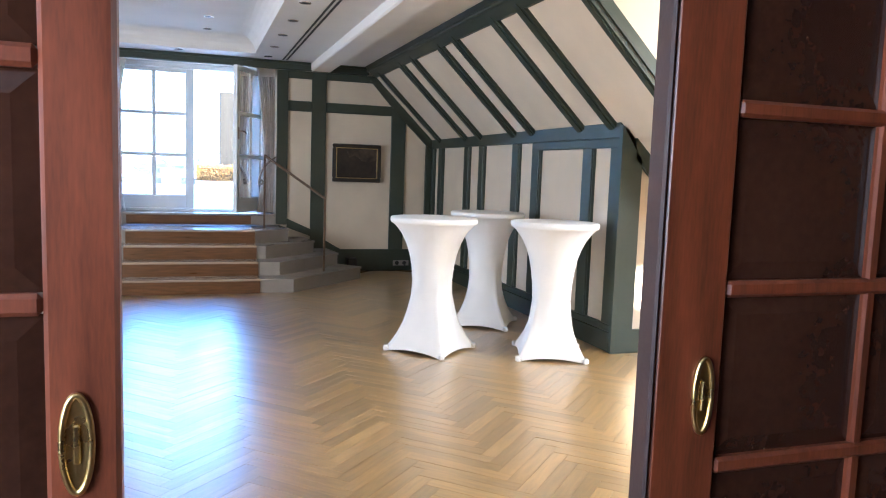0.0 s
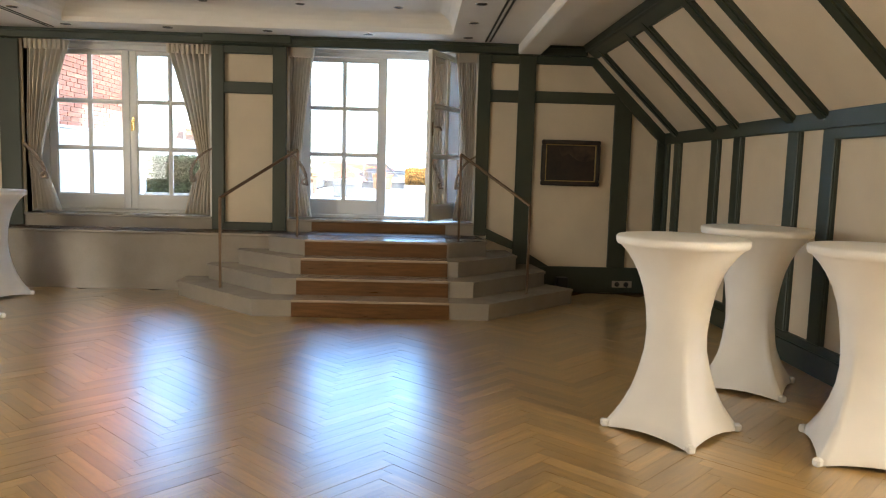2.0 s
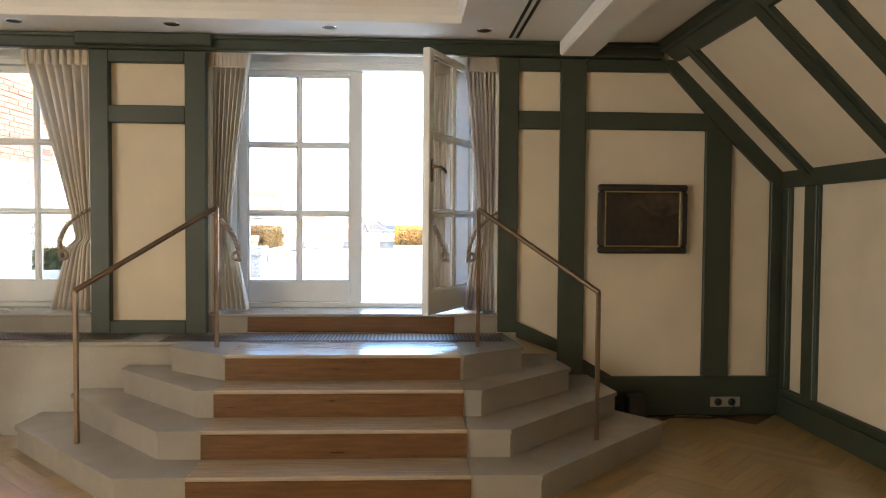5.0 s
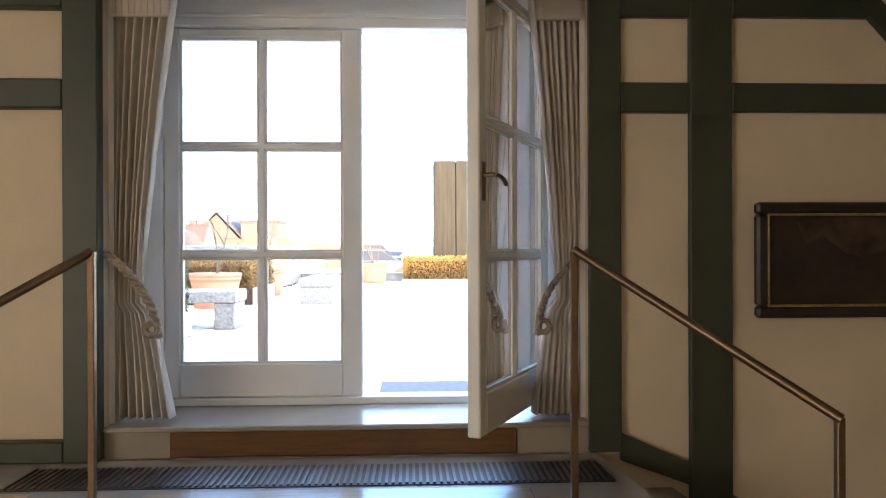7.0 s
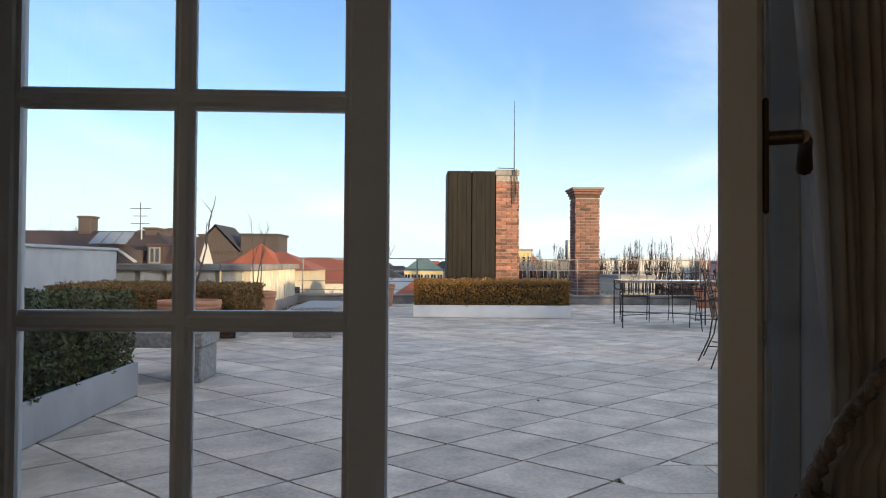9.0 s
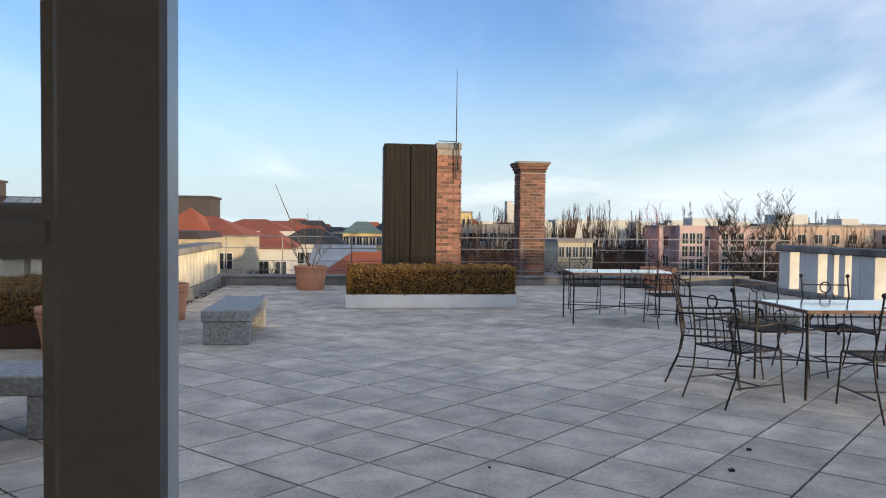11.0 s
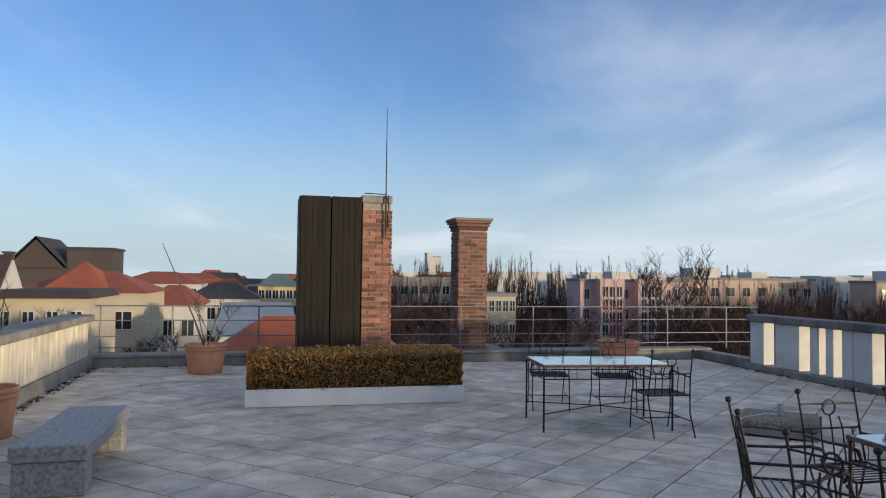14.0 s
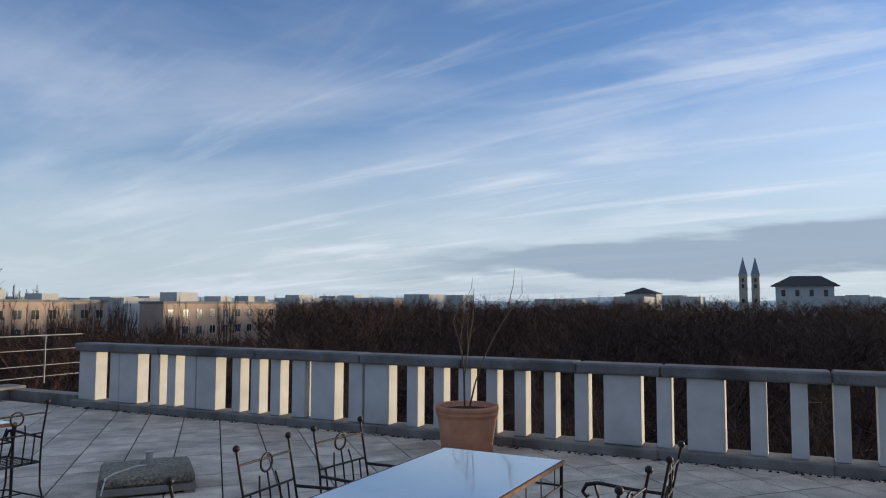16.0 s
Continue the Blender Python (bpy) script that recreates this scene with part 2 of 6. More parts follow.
def material(name, color, rough=0.6, metal=0.0, vary=0.12, scale=6.0, fine=60.0, bump=0.15, dist=0.01, tint=None, coat=0.0, spread=0.0, stretch=(1, 1, 1), uv=False, stain=0.0):
    """A surface with variation at two scales, fine relief, and per-piece spread of its tone."""
    mt = bpy.data.materials.new(name)
    mt.use_nodes = True
    nt = mt.node_tree
    N, L = nt.nodes.new, nt.links.new
    b = nt.nodes["Principled BSDF"]
    b.inputs["Roughness"].default_value, b.inputs["Metallic"].default_value = rough, metal
    if coat:
        b.inputs["Coat Weight"].default_value, b.inputs["Coat Roughness"].default_value = coat, 0.12
    tc = N("ShaderNodeTexCoord")
    vec = tc.outputs["UV" if uv else "Object"]
    rnd = None
    if spread or uv:
        oi, ge = N("ShaderNodeObjectInfo"), N("ShaderNodeNewGeometry")
        s = N("ShaderNodeMath"); s.operation = "ADD"
        L(oi.outputs["Random"], s.inputs[0]); L(ge.outputs["Random Per Island"], s.inputs[1])
        fr = N("ShaderNodeMath"); fr.operation = "FRACT"
        L(s.outputs[0], fr.inputs[0])
        rnd = fr.outputs[0]
        k = N("ShaderNodeMath"); k.operation = "MULTIPLY"; k.inputs[1].default_value = 37.0
        L(rnd, k.inputs[0])
        va = N("ShaderNodeVectorMath"); va.operation = "ADD"
        L(vec, va.inputs[0]); L(k.outputs[0], va.inputs[1])
        vec = va.outputs[0]
    mp = N("ShaderNodeMapping")
    mp.inputs["Scale"].default_value = stretch
    L(vec, mp.inputs[0])
    big, small = N("ShaderNodeTexNoise"), N("ShaderNodeTexNoise")
    big.inputs["Scale"].default_value, big.inputs["Detail"].default_value = scale, 5
    small.inputs["Scale"].default_value, small.inputs["Detail"].default_value = fine, 4
    L(mp.outputs[0], big.inputs["Vector"]); L(mp.outputs[0], small.inputs["Vector"])
    add = N("ShaderNodeMath"); add.operation = "MULTIPLY_ADD"; add.inputs[1].default_value = 0.5
    L(small.outputs["Fac"], add.inputs[0]); L(big.outputs["Fac"], add.inputs[2])
    tot = add.outputs[0]
    ramp = N("ShaderNodeMapRange")
    ramp.inputs["From Min"].default_value, ramp.inputs["From Max"].default_value = 0.45, 1.05
    L(tot, ramp.inputs["Value"])
    mix = N("ShaderNodeMix"); mix.data_type = "RGBA"
    lo = tint or tuple(c * (1 - 2.2 * vary) for c in color)
    hi = tuple(min(0.95, c * (1 + vary)) for c in color)
    mix.inputs["A"].default_value, mix.inputs["B"].default_value = (*lo, 1), (*hi, 1)
    L(ramp.outputs[0], mix.inputs["Factor"])
    col = mix.outputs["Result"]
    if rnd is not None and spread:
        mr = N("ShaderNodeMapRange")
        mr.inputs["To Min"].default_value, mr.inputs["To Max"].default_value = 1 - spread, 1 + spread
        L(rnd, mr.inputs["Value"])
        hs = N("ShaderNodeHueSaturation")
        L(mr.outputs[0], hs.inputs["Value"]); L(col, hs.inputs["Color"])
        col = hs.outputs[0]
    if stain:
        st = N("ShaderNodeTexNoise"); st.inputs["Scale"].default_value, st.inputs["Detail"].default_value = 1.3, 7
        L(tc.outputs["Object"], st.inputs["Vector"])
        sm = N("ShaderNodeMapRange"); sm.interpolation_type = "SMOOTHSTEP"
        sm.inputs["From Min"].default_value, sm.inputs["From Max"].default_value = 0.52, 0.68
        sm.inputs["To Max"].default_value = stain
        L(st.outputs["Fac"], sm.inputs["Value"])
        m2 = N("ShaderNodeMix"); m2.data_type = "RGBA"
        m2.inputs["B"].default_value = (color[0] * 0.35, color[1] * 0.33, color[2] * 0.3, 1)
        L(sm.outputs[0], m2.inputs["Factor"]); L(col, m2.inputs["A"])
        col = m2.outputs["Result"]
    L(col, b.inputs["Base Color"])
    rr = N("ShaderNodeMapRange")
    rr.inputs["To Min"].default_value, rr.inputs["To Max"].default_value = max(0.02, rough - 0.08), min(1, rough + 0.10)
    L(big.outputs["Fac"], rr.inputs["Value"]); L(rr.outputs[0], b.inputs["Roughness"])
    if bump:
        bp = N("ShaderNodeBump")
        bp.inputs["Strength"].default_value, bp.inputs["Distance"].default_value = bump, dist
        L(tot, bp.inputs["Height"]); L(bp.outputs[0], b.inputs["Normal"])
    return mt


def glass_material(name, rough=0.0, tint=(1, 1, 1)):
    mt = bpy.data.materials.new(name)
    mt.use_nodes = True
    b = mt.node_tree.nodes["Principled BSDF"]
    b.inputs["Base Color"].default_value = (*tint, 1)
    b.inputs["Roughness"].default_value, b.inputs["IOR"].default_value = rough, 1.45
    b.inputs["Transmission Weight"].default_value = 1.0
    return mt


def translucent(mt, share):
    nt = mt.node_tree
    b, out = nt.nodes["Principled BSDF"], nt.nodes["Material Output"]
    tr, mx = nt.nodes.new("ShaderNodeBsdfTranslucent"), nt.nodes.new("ShaderNodeMixShader")
    tr.inputs["Color"].default_value = (0.86, 0.80, 0.71, 1)
    mx.inputs[0].default_value = share
    nt.links.new(b.outputs[0], mx.inputs[1]); nt.links.new(tr.outputs[0], mx.inputs[2]); nt.links.new(mx.outputs[0], out.inputs["Surface"])


# ---- materials ----
GREEN = material("green_paint", (0.036, 0.046, 0.030), 0.46, vary=0.10, scale=3, fine=90, bump=0.06, dist=0.004)
CREAM = material("cream_panel", (0.64, 0.55, 0.42), 0.8, vary=0.05, scale=2.5, fine=140, bump=0.12, dist=0.003)
WHITE = material("white_plaster", (0.78, 0.76, 0.73), 0.85, vary=0.03, scale=2, fine=120, bump=0.05, dist=0.003)
WHITE_WOOD = material("white_lacquer", (0.74, 0.74, 0.72), 0.32, vary=0.03, scale=4, fine=80, bump=0.03, dist=0.003)
OAK = material("oak_parquet", (0.41, 0.258, 0.088), 0.34, vary=0.16, scale=3, fine=26, bump=0.03, dist=0.002, spread=0.22, stretch=(1.5, 14, 1), uv=True, coat=1.0)
OAK.node_tree.nodes["Principled BSDF"].inputs["Specular IOR Level"].default_value = 1.0
OAK.node_tree.nodes["Principled BSDF"].inputs["Coat Roughness"].default_value = 0.28
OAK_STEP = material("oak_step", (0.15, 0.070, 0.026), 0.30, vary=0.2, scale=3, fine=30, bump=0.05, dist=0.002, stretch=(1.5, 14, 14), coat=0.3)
# treads coloured paler than the risers, for the window light falling on them
TREAD_LIT = material("lit_tread", (0.42, 0.33, 0.24), 0.2, vary=0.12, scale=3, fine=30, bump=0.03, dist=0.002, stretch=(1.5, 14, 14), coat=0.4)
# brighter copy of the brick, sunlight put into its colour
BRICK_SUNLIT = material("sunlit_brick", (0.46, 0.17, 0.095), 0.85, vary=0.2, scale=14, fine=90, bump=0.4, dist=0.004, spread=0.3)
GROUT = material("floor_joint", (0.12, 0.07, 0.035), 0.7, vary=0.2)
STONE = material("step_stone", (0.31, 0.275, 0.235), 0.22, vary=0.05, scale=5, fine=70, bump=0.08, dist=0.003)
MAHOGANY = material("mahogany", (0.17, 0.042, 0.014), 0.36, vary=0.28, scale=2.5, fine=22, bump=0.05, dist=0.002, stretch=(10, 10, 1.2), coat=0.1)
DARK_WOOD = material("dark_wood", (0.045, 0.020, 0.014), 0.4, vary=0.25, scale=2, fine=20, bump=0.05, stretch=(8, 8, 1.2))
BRASS = material("brass", (0.72, 0.52, 0.20), 0.28, 1.0, vary=0.1, scale=20, fine=200, bump=0.05, dist=0.001)
BRONZE = material("bronze_rail", (0.17, 0.115, 0.075), 0.38, 0.85, vary=0.15, scale=8, fine=120, bump=0.05, dist=0.001)
LINEN = material("table_cloth", (0.80, 0.79, 0.78), 0.85, vary=0.03, scale=5, fine=260, bump=0.06, dist=0.002)
CURTAIN = material("curtain", (0.84, 0.80, 0.74), 0.9, vary=0.06, scale=6, fine=240, bump=0.2, dist=0.002)
translucent(CURTAIN, 0.55)
ROPE = material("tie_rope", (0.36, 0.29, 0.23), 0.9, vary=0.25, scale=40, fine=160, bump=0.5, dist=0.004)
BLACK = material("black", (0.012, 0.012, 0.012), 0.5, vary=0.2)
CHROME = material("chrome", (0.75, 0.75, 0.74), 0.2, 1.0, vary=0.05, bump=0)
PICTURE_FRAME = material("picture_frame", (0.020, 0.015, 0.012), 0.3, vary=0.3, scale=10, bump=0.1)
GILT = material("gilt", (0.45, 0.33, 0.14), 0.4, 0.8, vary=0.2, scale=20)
CANVAS = material("canvas", (0.022, 0.014, 0.009), 0.45, vary=0.45, scale=4.5, fine=18, bump=0.1, tint=(0.003, 0.0025, 0.002))
CANVAS_SKY = material("canvas_sky", (0.055, 0.035, 0.022), 0.45, vary=0.4, scale=5, fine=20, bump=0.1)
GLASS = glass_material("clear_glass")
SLAB = material("terrace_slab", (0.66, 0.57, 0.46), 0.72, vary=0.24, scale=3.2, fine=45, bump=0.3, dist=0.005, spread=0.11, stain=0.55)
JOINT = material("terrace_joint", (0.05, 0.048, 0.043), 0.95, vary=0.3, scale=8)
CONCRETE = material("concrete", (0.255, 0.235, 0.21), 0.85, vary=0.2, scale=3.5, fine=60, bump=0.35, dist=0.006, stain=0.6)
CAP_STONE = material("cap_stone", (0.20, 0.19, 0.18), 0.85, vary=0.25, scale=3, fine=50, bump=0.4, dist=0.006, stain=0.8)
BALUSTER = material("white_render", (0.62, 0.60, 0.56), 0.8, vary=0.07, scale=4, fine=70, bump=0.15, dist=0.003, stain=0.15)
PALE_RENDER = material("stained_render", (0.66, 0.59, 0.46), 0.85, vary=0.14, scale=3, fine=60, bump=0.25, dist=0.004, stretch=(3, 3, 0.6), stain=0.35)
GRANITE = material("granite", (0.36, 0.34, 0.31), 0.6, vary=0.30, scale=30, fine=160, bump=0.15, dist=0.003)
TERRACOTTA = material("terracotta", (0.60, 0.27, 0.15), 0.8, vary=0.14, scale=5, fine=60, bump=0.15, dist=0.003, stain=0.12)
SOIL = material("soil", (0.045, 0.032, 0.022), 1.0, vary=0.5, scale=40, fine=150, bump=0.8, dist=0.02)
ZINC = material("zinc", (0.55, 0.56, 0.57), 0.38, 0.6, vary=0.08, scale=3, fine=50, bump=0.05)
WHITE_METAL = material("white_metal", (0.70, 0.69, 0.66), 0.45, vary=0.06, scale=3, fine=60, bump=0.05, stain=0.1)
RUST = material("brown_steel", (0.085, 0.045, 0.028), 0.6, 0.3, vary=0.3, scale=5)
GRAVEL = material("exposed_gravel", (0.25, 0.22, 0.165), 0.85, vary=0.75, scale=38, fine=130, bump=0.8, dist=0.012, stain=0.5)
MAT = material("rubber_mat", (0.115, 0.115, 0.125), 0.7, vary=0.2, scale=20, bump=0.2)
IRON = material("wrought_iron", (0.036, 0.029, 0.028), 0.45, 0.5, vary=0.35, scale=30, fine=180, bump=0.25, dist=0.002)
IRON_RUST = material("rusty_edge", (0.20, 0.105, 0.065), 0.7, 0.2, vary=0.35, scale=20, fine=120, bump=0.2, dist=0.002)
MIRROR_TOP = material("glass_table_top", (0.62, 0.68, 0.70), 0.05, 0.75, vary=0.02, bump=0)
ZINC_PIPE = material("bright_pipe", (0.55, 0.54, 0.52), 0.4, 0.7, vary=0.1, scale=12, bump=0.05)
STEEL = material("galvanised_rail", (0.24, 0.235, 0.23), 0.5, 0.6, vary=0.1, scale=8, bump=0.05)
BRICK = material("brick", (0.30, 0.115, 0.066), 0.85, tint=(0.10, 0.060, 0.050), vary=0.22, scale=9, fine=90, bump=0.4, dist=0.004, spread=0.5)
BRICK_DARK = material("dark_brick", (0.205, 0.085, 0.055), 0.85, tint=(0.065, 0.048, 0.043), vary=0.25, scale=8, fine=90, bump=0.4, dist=0.004, spread=0.5)
MORTAR = material("mortar", (0.33, 0.28, 0.23), 0.9, vary=0.2, scale=20, bump=0.3)
CLADDING = material("brown_cladding", (0.022, 0.018, 0.013), 0.6, 0.0, vary=0.2, scale=3, fine=40, bump=0.1, stretch=(4, 4, 0.5))
CLADDING.node_tree.nodes["Principled BSDF"].inputs["Specular IOR Level"].default_value = 0.15
LEAF = material("hedge_leaf", (0.13, 0.088, 0.018), 0.6, vary=0.25, scale=3, fine=30, bump=0, spread=0.5, tint=(0.30, 0.135, 0.028))
LEAF_GREEN = material("green_hedge_leaf", (0.085, 0.12, 0.035), 0.6, vary=0.25, scale=3, fine=30, bump=0, spread=0.45, tint=(0.05, 0.045, 0.02))
TWIG = material("twig", (0.14, 0.095, 0.065), 0.8, vary=0.3, scale=10, bump=0.2)
RED_TWIG = material("red_twig", (0.30, 0.075, 0.060), 0.7, vary=0.25, scale=10, bump=0.1)
BARK = material("bark", (0.060, 0.046, 0.036), 0.9, vary=0.35, scale=0.5, fine=4, bump=0, spread=0.35)
WOODS = material("woods", (0.078, 0.038, 0.024), 0.95, vary=0.3, scale=0.05, fine=0.4, bump=0, spread=0.3)
EARTH = material("ground_earth", (0.050, 0.042, 0.030), 1.0, vary=0.35, scale=0.03, fine=0.3, bump=0)


# ---- the hall: shell ----
CEIL, WALL_Y, LAND = 2.90, 12.06, 0.655
SLOPE = (CEIL - 1.90) / (3.50 - 2.48)
TERR = 0.73


def slope_z(x):
    return CEIL - (x - 2.48) * SLOPE


floor_base = solid("floor", M().box(-6, 5.4, 2.62, 12.2, -0.2, -0.012), GROUT, "oak herringbone parquet floor with a polished finish", "floor")

wn = M()
for x0, x1, z0, z1 in ((-6, -4.02, 0, CEIL), (-1.85, -0.99, 0, CEIL), (1.24, 3.7, 0, CEIL), (-4.02, -1.85, 0, 0.65), (-0.99, 1.24, 0, 0.65),
                       ):
    wn.box(x0, x1, WALL_Y + 0.02, 12.72, z0, z1)
for x0, x1 in ((-4.02, -1.85), (-0.99, 1.24)):
    wn.box(x0, x1, WALL_Y + 0.02, 12.14, 2.79, CEIL)
# top and east pieces run on unseen to x 7.8, added to shade the bench
wn.box(-7, 7.8, 12.34, 12.72, 2.97, 3.75)
wn.box(-6, 3.7, 12.11, 12.34, 2.97, 3.2)
wn.box(3.7, 7.8, 12.34, 12.72, -2, 2.97).box(-6, -4.02, 12.1, 12.72, CEIL, 2.97).box(-1.85, -0.99, 12.1, 12.72, CEIL, 2.97).box(1.24, 3.7, 12.1, 12.72, CEIL, 2.97)
wn.box(-7, -6, 12.34, 12.72, -2, 2.97)
wall_north = solid("wall_north", wn, CREAM, "cream wall with dark green painted timber framing", "wall")


def timber(x0, x1, z0, z1, y=WALL_Y - 0.022, depth=0.04):
    part("timber", M().box(x0, x1, y, y + depth, z0, z1, 0.006), GREEN, wall_north)


def side_timber(poly, y=WALL_Y - 0.018, depth=0.036):
    part("timber", M().side(poly, y, y + depth), GREEN, wall_north)


# pier between the windows, standing proud
for x0, x1, z0, z1 in ((-1.84, -1.70, 0.655, 2.78), (-1.14, -0.985, 0.655, 2.78), (-1.70, -1.14, 0.655, 0.75), (-1.70, -1.14, 2.24, 2.37), (-1.70, -1.14, 2.69, 2.78)):
    timber(x0, x1, z0, z1, WALL_Y - 0.05, 0.07)
# framing beside the terrace door
for x0, x1, z0, z1 in ((1.235, 1.385, 0.66, 2.78), (1.71, 1.91, 0.0, 2.78), (1.385, 1.71, 2.235, 2.375), (1.385, 1.71, 2.68, 2.78), (1.91, 2.87, 2.24, 2.375),
                       (1.91, 2.62, 2.685, 2.78), (2.86, 3.07, 0.31, 2.36), (1.91, 3.5, 0.0, 0.31), (3.39, 3.5, 0.31, 1.98), (-4.25, -4.02, 0.655, 2.78)):
    timber(x0, x1, z0, z1)
side_timber([(1.385, 0.62), (1.71, 0.5), (1.71, 0.60), (1.385, 0.745)])
side_timber([(1.91, 0.31), (2.15, 0.31), (1.91, 0.45)])
side_timber([(2.48, 2.78), (2.62, 2.78), (3.5, 1.92), (3.5, 1.74), (2.98, 2.24)], WALL_Y - 0.03, 0.04)
cor = M().box(-6, 2.5, WALL_Y - 0.06, WALL_Y + 0.02, 2.785, CEIL - 0.003, 0.012)
cor.box(-1.92, -0.92, WALL_Y - 0.12, WALL_Y - 0.055, 2.80, CEIL - 0.004, 0.012)
cor.box(-6, 2.5, WALL_Y - 0.085, WALL_Y - 0.055, 2.862, CEIL - 0.005, 0.008)
solid("trim_cornice", cor, GREEN, "dark green moulded cornice along the ceiling", "cornice")
tilt_m = M()
tilt_m.side([(2.43, CEIL - 0.004), (2.50, CEIL - 0.004), (2.62, slope_z(2.62)), (2.58, slope_z(2.58) - 0.045), (2.49, CEIL - 0.075)], 2.86, WALL_Y - 0.09)
tilt_m.tube([(2.475, 2.86, CEIL - 0.06), (2.475, WALL_Y - 0.09, CEIL - 0.06)], 0.020, 10)
solid("trim_slope_head", tilt_m, GREEN, "dark green moulding where sloped and flat ceilings meet", "moulding")

# ceiling with a coved tray
ce = M()
cx0, cx1, cy0, cy1 = -3.3, 0.9, 4.2, 11.56
for x0, x1, y0, y1 in ((-6, cx0, 2.85, 12.1), (cx1, 2.48, 2.85, 12.1), (cx0, cx1, 2.85, cy0), (cx0, cx1, cy1, 12.1)):
    ce.box(x0, x1, y0, y1, CEIL, CEIL + 0.08)
steps = 6
ringz = []
for i in range(steps + 1):
    a = math.pi / 2 * i / steps
    ringz.append((0.20 * (1 - math.cos(a)), 0.20 * math.sin(a)))
for (d0, h0), (d1, h1) in zip(ringz, ringz[1:]):
    q0 = [(cx0 + d0, cy0 + d0), (cx1 - d0, cy0 + d0), (cx1 - d0, cy1 - d0), (cx0 + d0, cy1 - d0)]
    q1 = [(cx0 + d1, cy0 + d1), (cx1 - d1, cy0 + d1), (cx1 - d1, cy1 - d1), (cx0 + d1, cy1 - d1)]
    for k in range(4):
        a, b = k, (k + 1) % 4
        ce.add([(*q0[a], CEIL + h0), (*q0[b], CEIL + h0), (*q1[b], CEIL + h1), (*q1[a], CEIL + h1)], [(0, 1, 2, 3)], True)
ce.box(cx0 + 0.1, cx1 - 0.1, cy0 + 0.1, cy1 - 0.1, CEIL + 0.2, CEIL + 0.28)
ce.box(2.48, 5.3, 3.2, 6.15, CEIL, CEIL + 0.08)
solid("ceiling", ce, WHITE, "white plaster ceiling with a coved tray", "ceiling")
solid("ceiling_beam", M().box(1.68, 1.95, 2.86, WALL_Y - 0.09, CEIL - 0.12, CEIL - 0.004, 0.015), WHITE, "white boxed ceiling beam", "beam")
slots = M()
for x in (1.285, 1.335, -3.62, -3.57):
    slots.box(x, x + 0.022, 3.2, 11.92, CEIL - 0.004, CEIL + 0.004)
solid("ceiling_slot", slots, BLACK, "black linear air slots in the white ceiling", "air vent")

# sloping ceiling, its rafters and the knee wall
sl = M()
sl.side([(2.48, CEIL), (3.62, slope_z(3.62)), (3.72, slope_z(3.62)), (2.58, CEIL + 0.06)], 6.15, 12.3)
sl.side([(3.60, slope_z(3.60)), (5.2, slope_z(5.2)), (5.3, slope_z(5.2)), (3.70, slope_z(3.60))], 6.15, 6.92)
sloped = solid("ceiling_slope", sl, CREAM, "cream sloping attic ceiling between green rafters", "ceiling")
nx, nz = SLOPE / math.hypot(SLOPE, 1), 1 / math.hypot(SLOPE, 1)
for y, w in ((11.67, 0.14), (10.62, 0.17), (10.10, 0.15), (9.10, 0.17), (8.63, 0.15), (7.62, 0.15), (7.08, 0.14), (6.20, 0.10)):
    xe = 3.5 if y > 6.9 else 4.9
    a, b = (2.56, slope_z(2.56)), (xe, slope_z(xe))
    o = 0.03
    r = M().side([a, b, (b[0] - nx * o, b[1] - nz * o), (a[0] - nx * o, a[1] - nz * o)], y - w / 2, y + w / 2)
    r.side([(a[0] - nx * o, a[1] - nz * o), (b[0] - nx * o, b[1] - nz * o), (b[0] - nx * 0.042, b[1] - nz * 0.042), (a[0] - nx * 0.042, a[1] - nz * 0.042)], y - w * 0.28, y + w * 0.28)
    part("rafter", r, GREEN, sloped)
KX = 3.5
wall_east = solid("wall_east", M().box(KX + 0.02, KX + 0.14, 6.92, 12.06, 0, 1.95).box(KX + 0.02, KX + 0.14, 2.85, 3.2, 0, CEIL), CREAM, "cream knee wall framed in green timber", "wall")


def knee(y0, y1, z0, z1, proud=0.022, b=0.006):
    part("timber", M().box(KX - proud, KX + 0.02, y0, y1, z0, z1, b), GREEN, wall_east)


knee(6.94, 12.03, 1.80, 1.93, 0.03)
knee(6.94, 12.03, 0.0, 0.17, 0.035)
knee(6.94, 12.03, 0.17, 0.23)
knee(6.94, 8.48, 1.72, 1.80, 0.026)
posts = ((11.95, 12.03), (11.56, 11.72), (10.50, 10.66), (9.99, 10.14), (8.97, 9.13), (8.46, 8.62), (7.40, 7.56), (6.94, 7.09))
for y0, y1 in posts:
    knee(y0, y1, 0.23, 1.80)
for (a0, a1), (b0, b1) in zip(posts[1:], posts):
    for yy in (a1, b0 - 0.012):
        knee(yy, yy + 0.012, 0.23, 1.80, 0.008, 0.002)
# dormer recess: the return wall under the slope, its cheek, and the window wall
rt = M().side([(3.52, 0), (5.3, 0), (5.3, 0.14), (3.52, 1.9)], 6.92, 7.04)
rt.side([(2.48, CEIL), (5.25, 0.20), (5.3, 0.2), (5.3, CEIL)], 6.15, 6.25)
rt.box(5.3, 5.42, 3.2, 6.9, 0, 0.48).box(5.3, 5.42, 3.2, 6.9, 0.80, 1.72).box(5.3, 5.42, 3.2, 6.9, 2.5, CEIL).box(5.3, 5.42, 3.2, 4.7, 1.72, 2.5).box(5.3, 5.42, 6.05, 6.9, 1.72, 2.5)
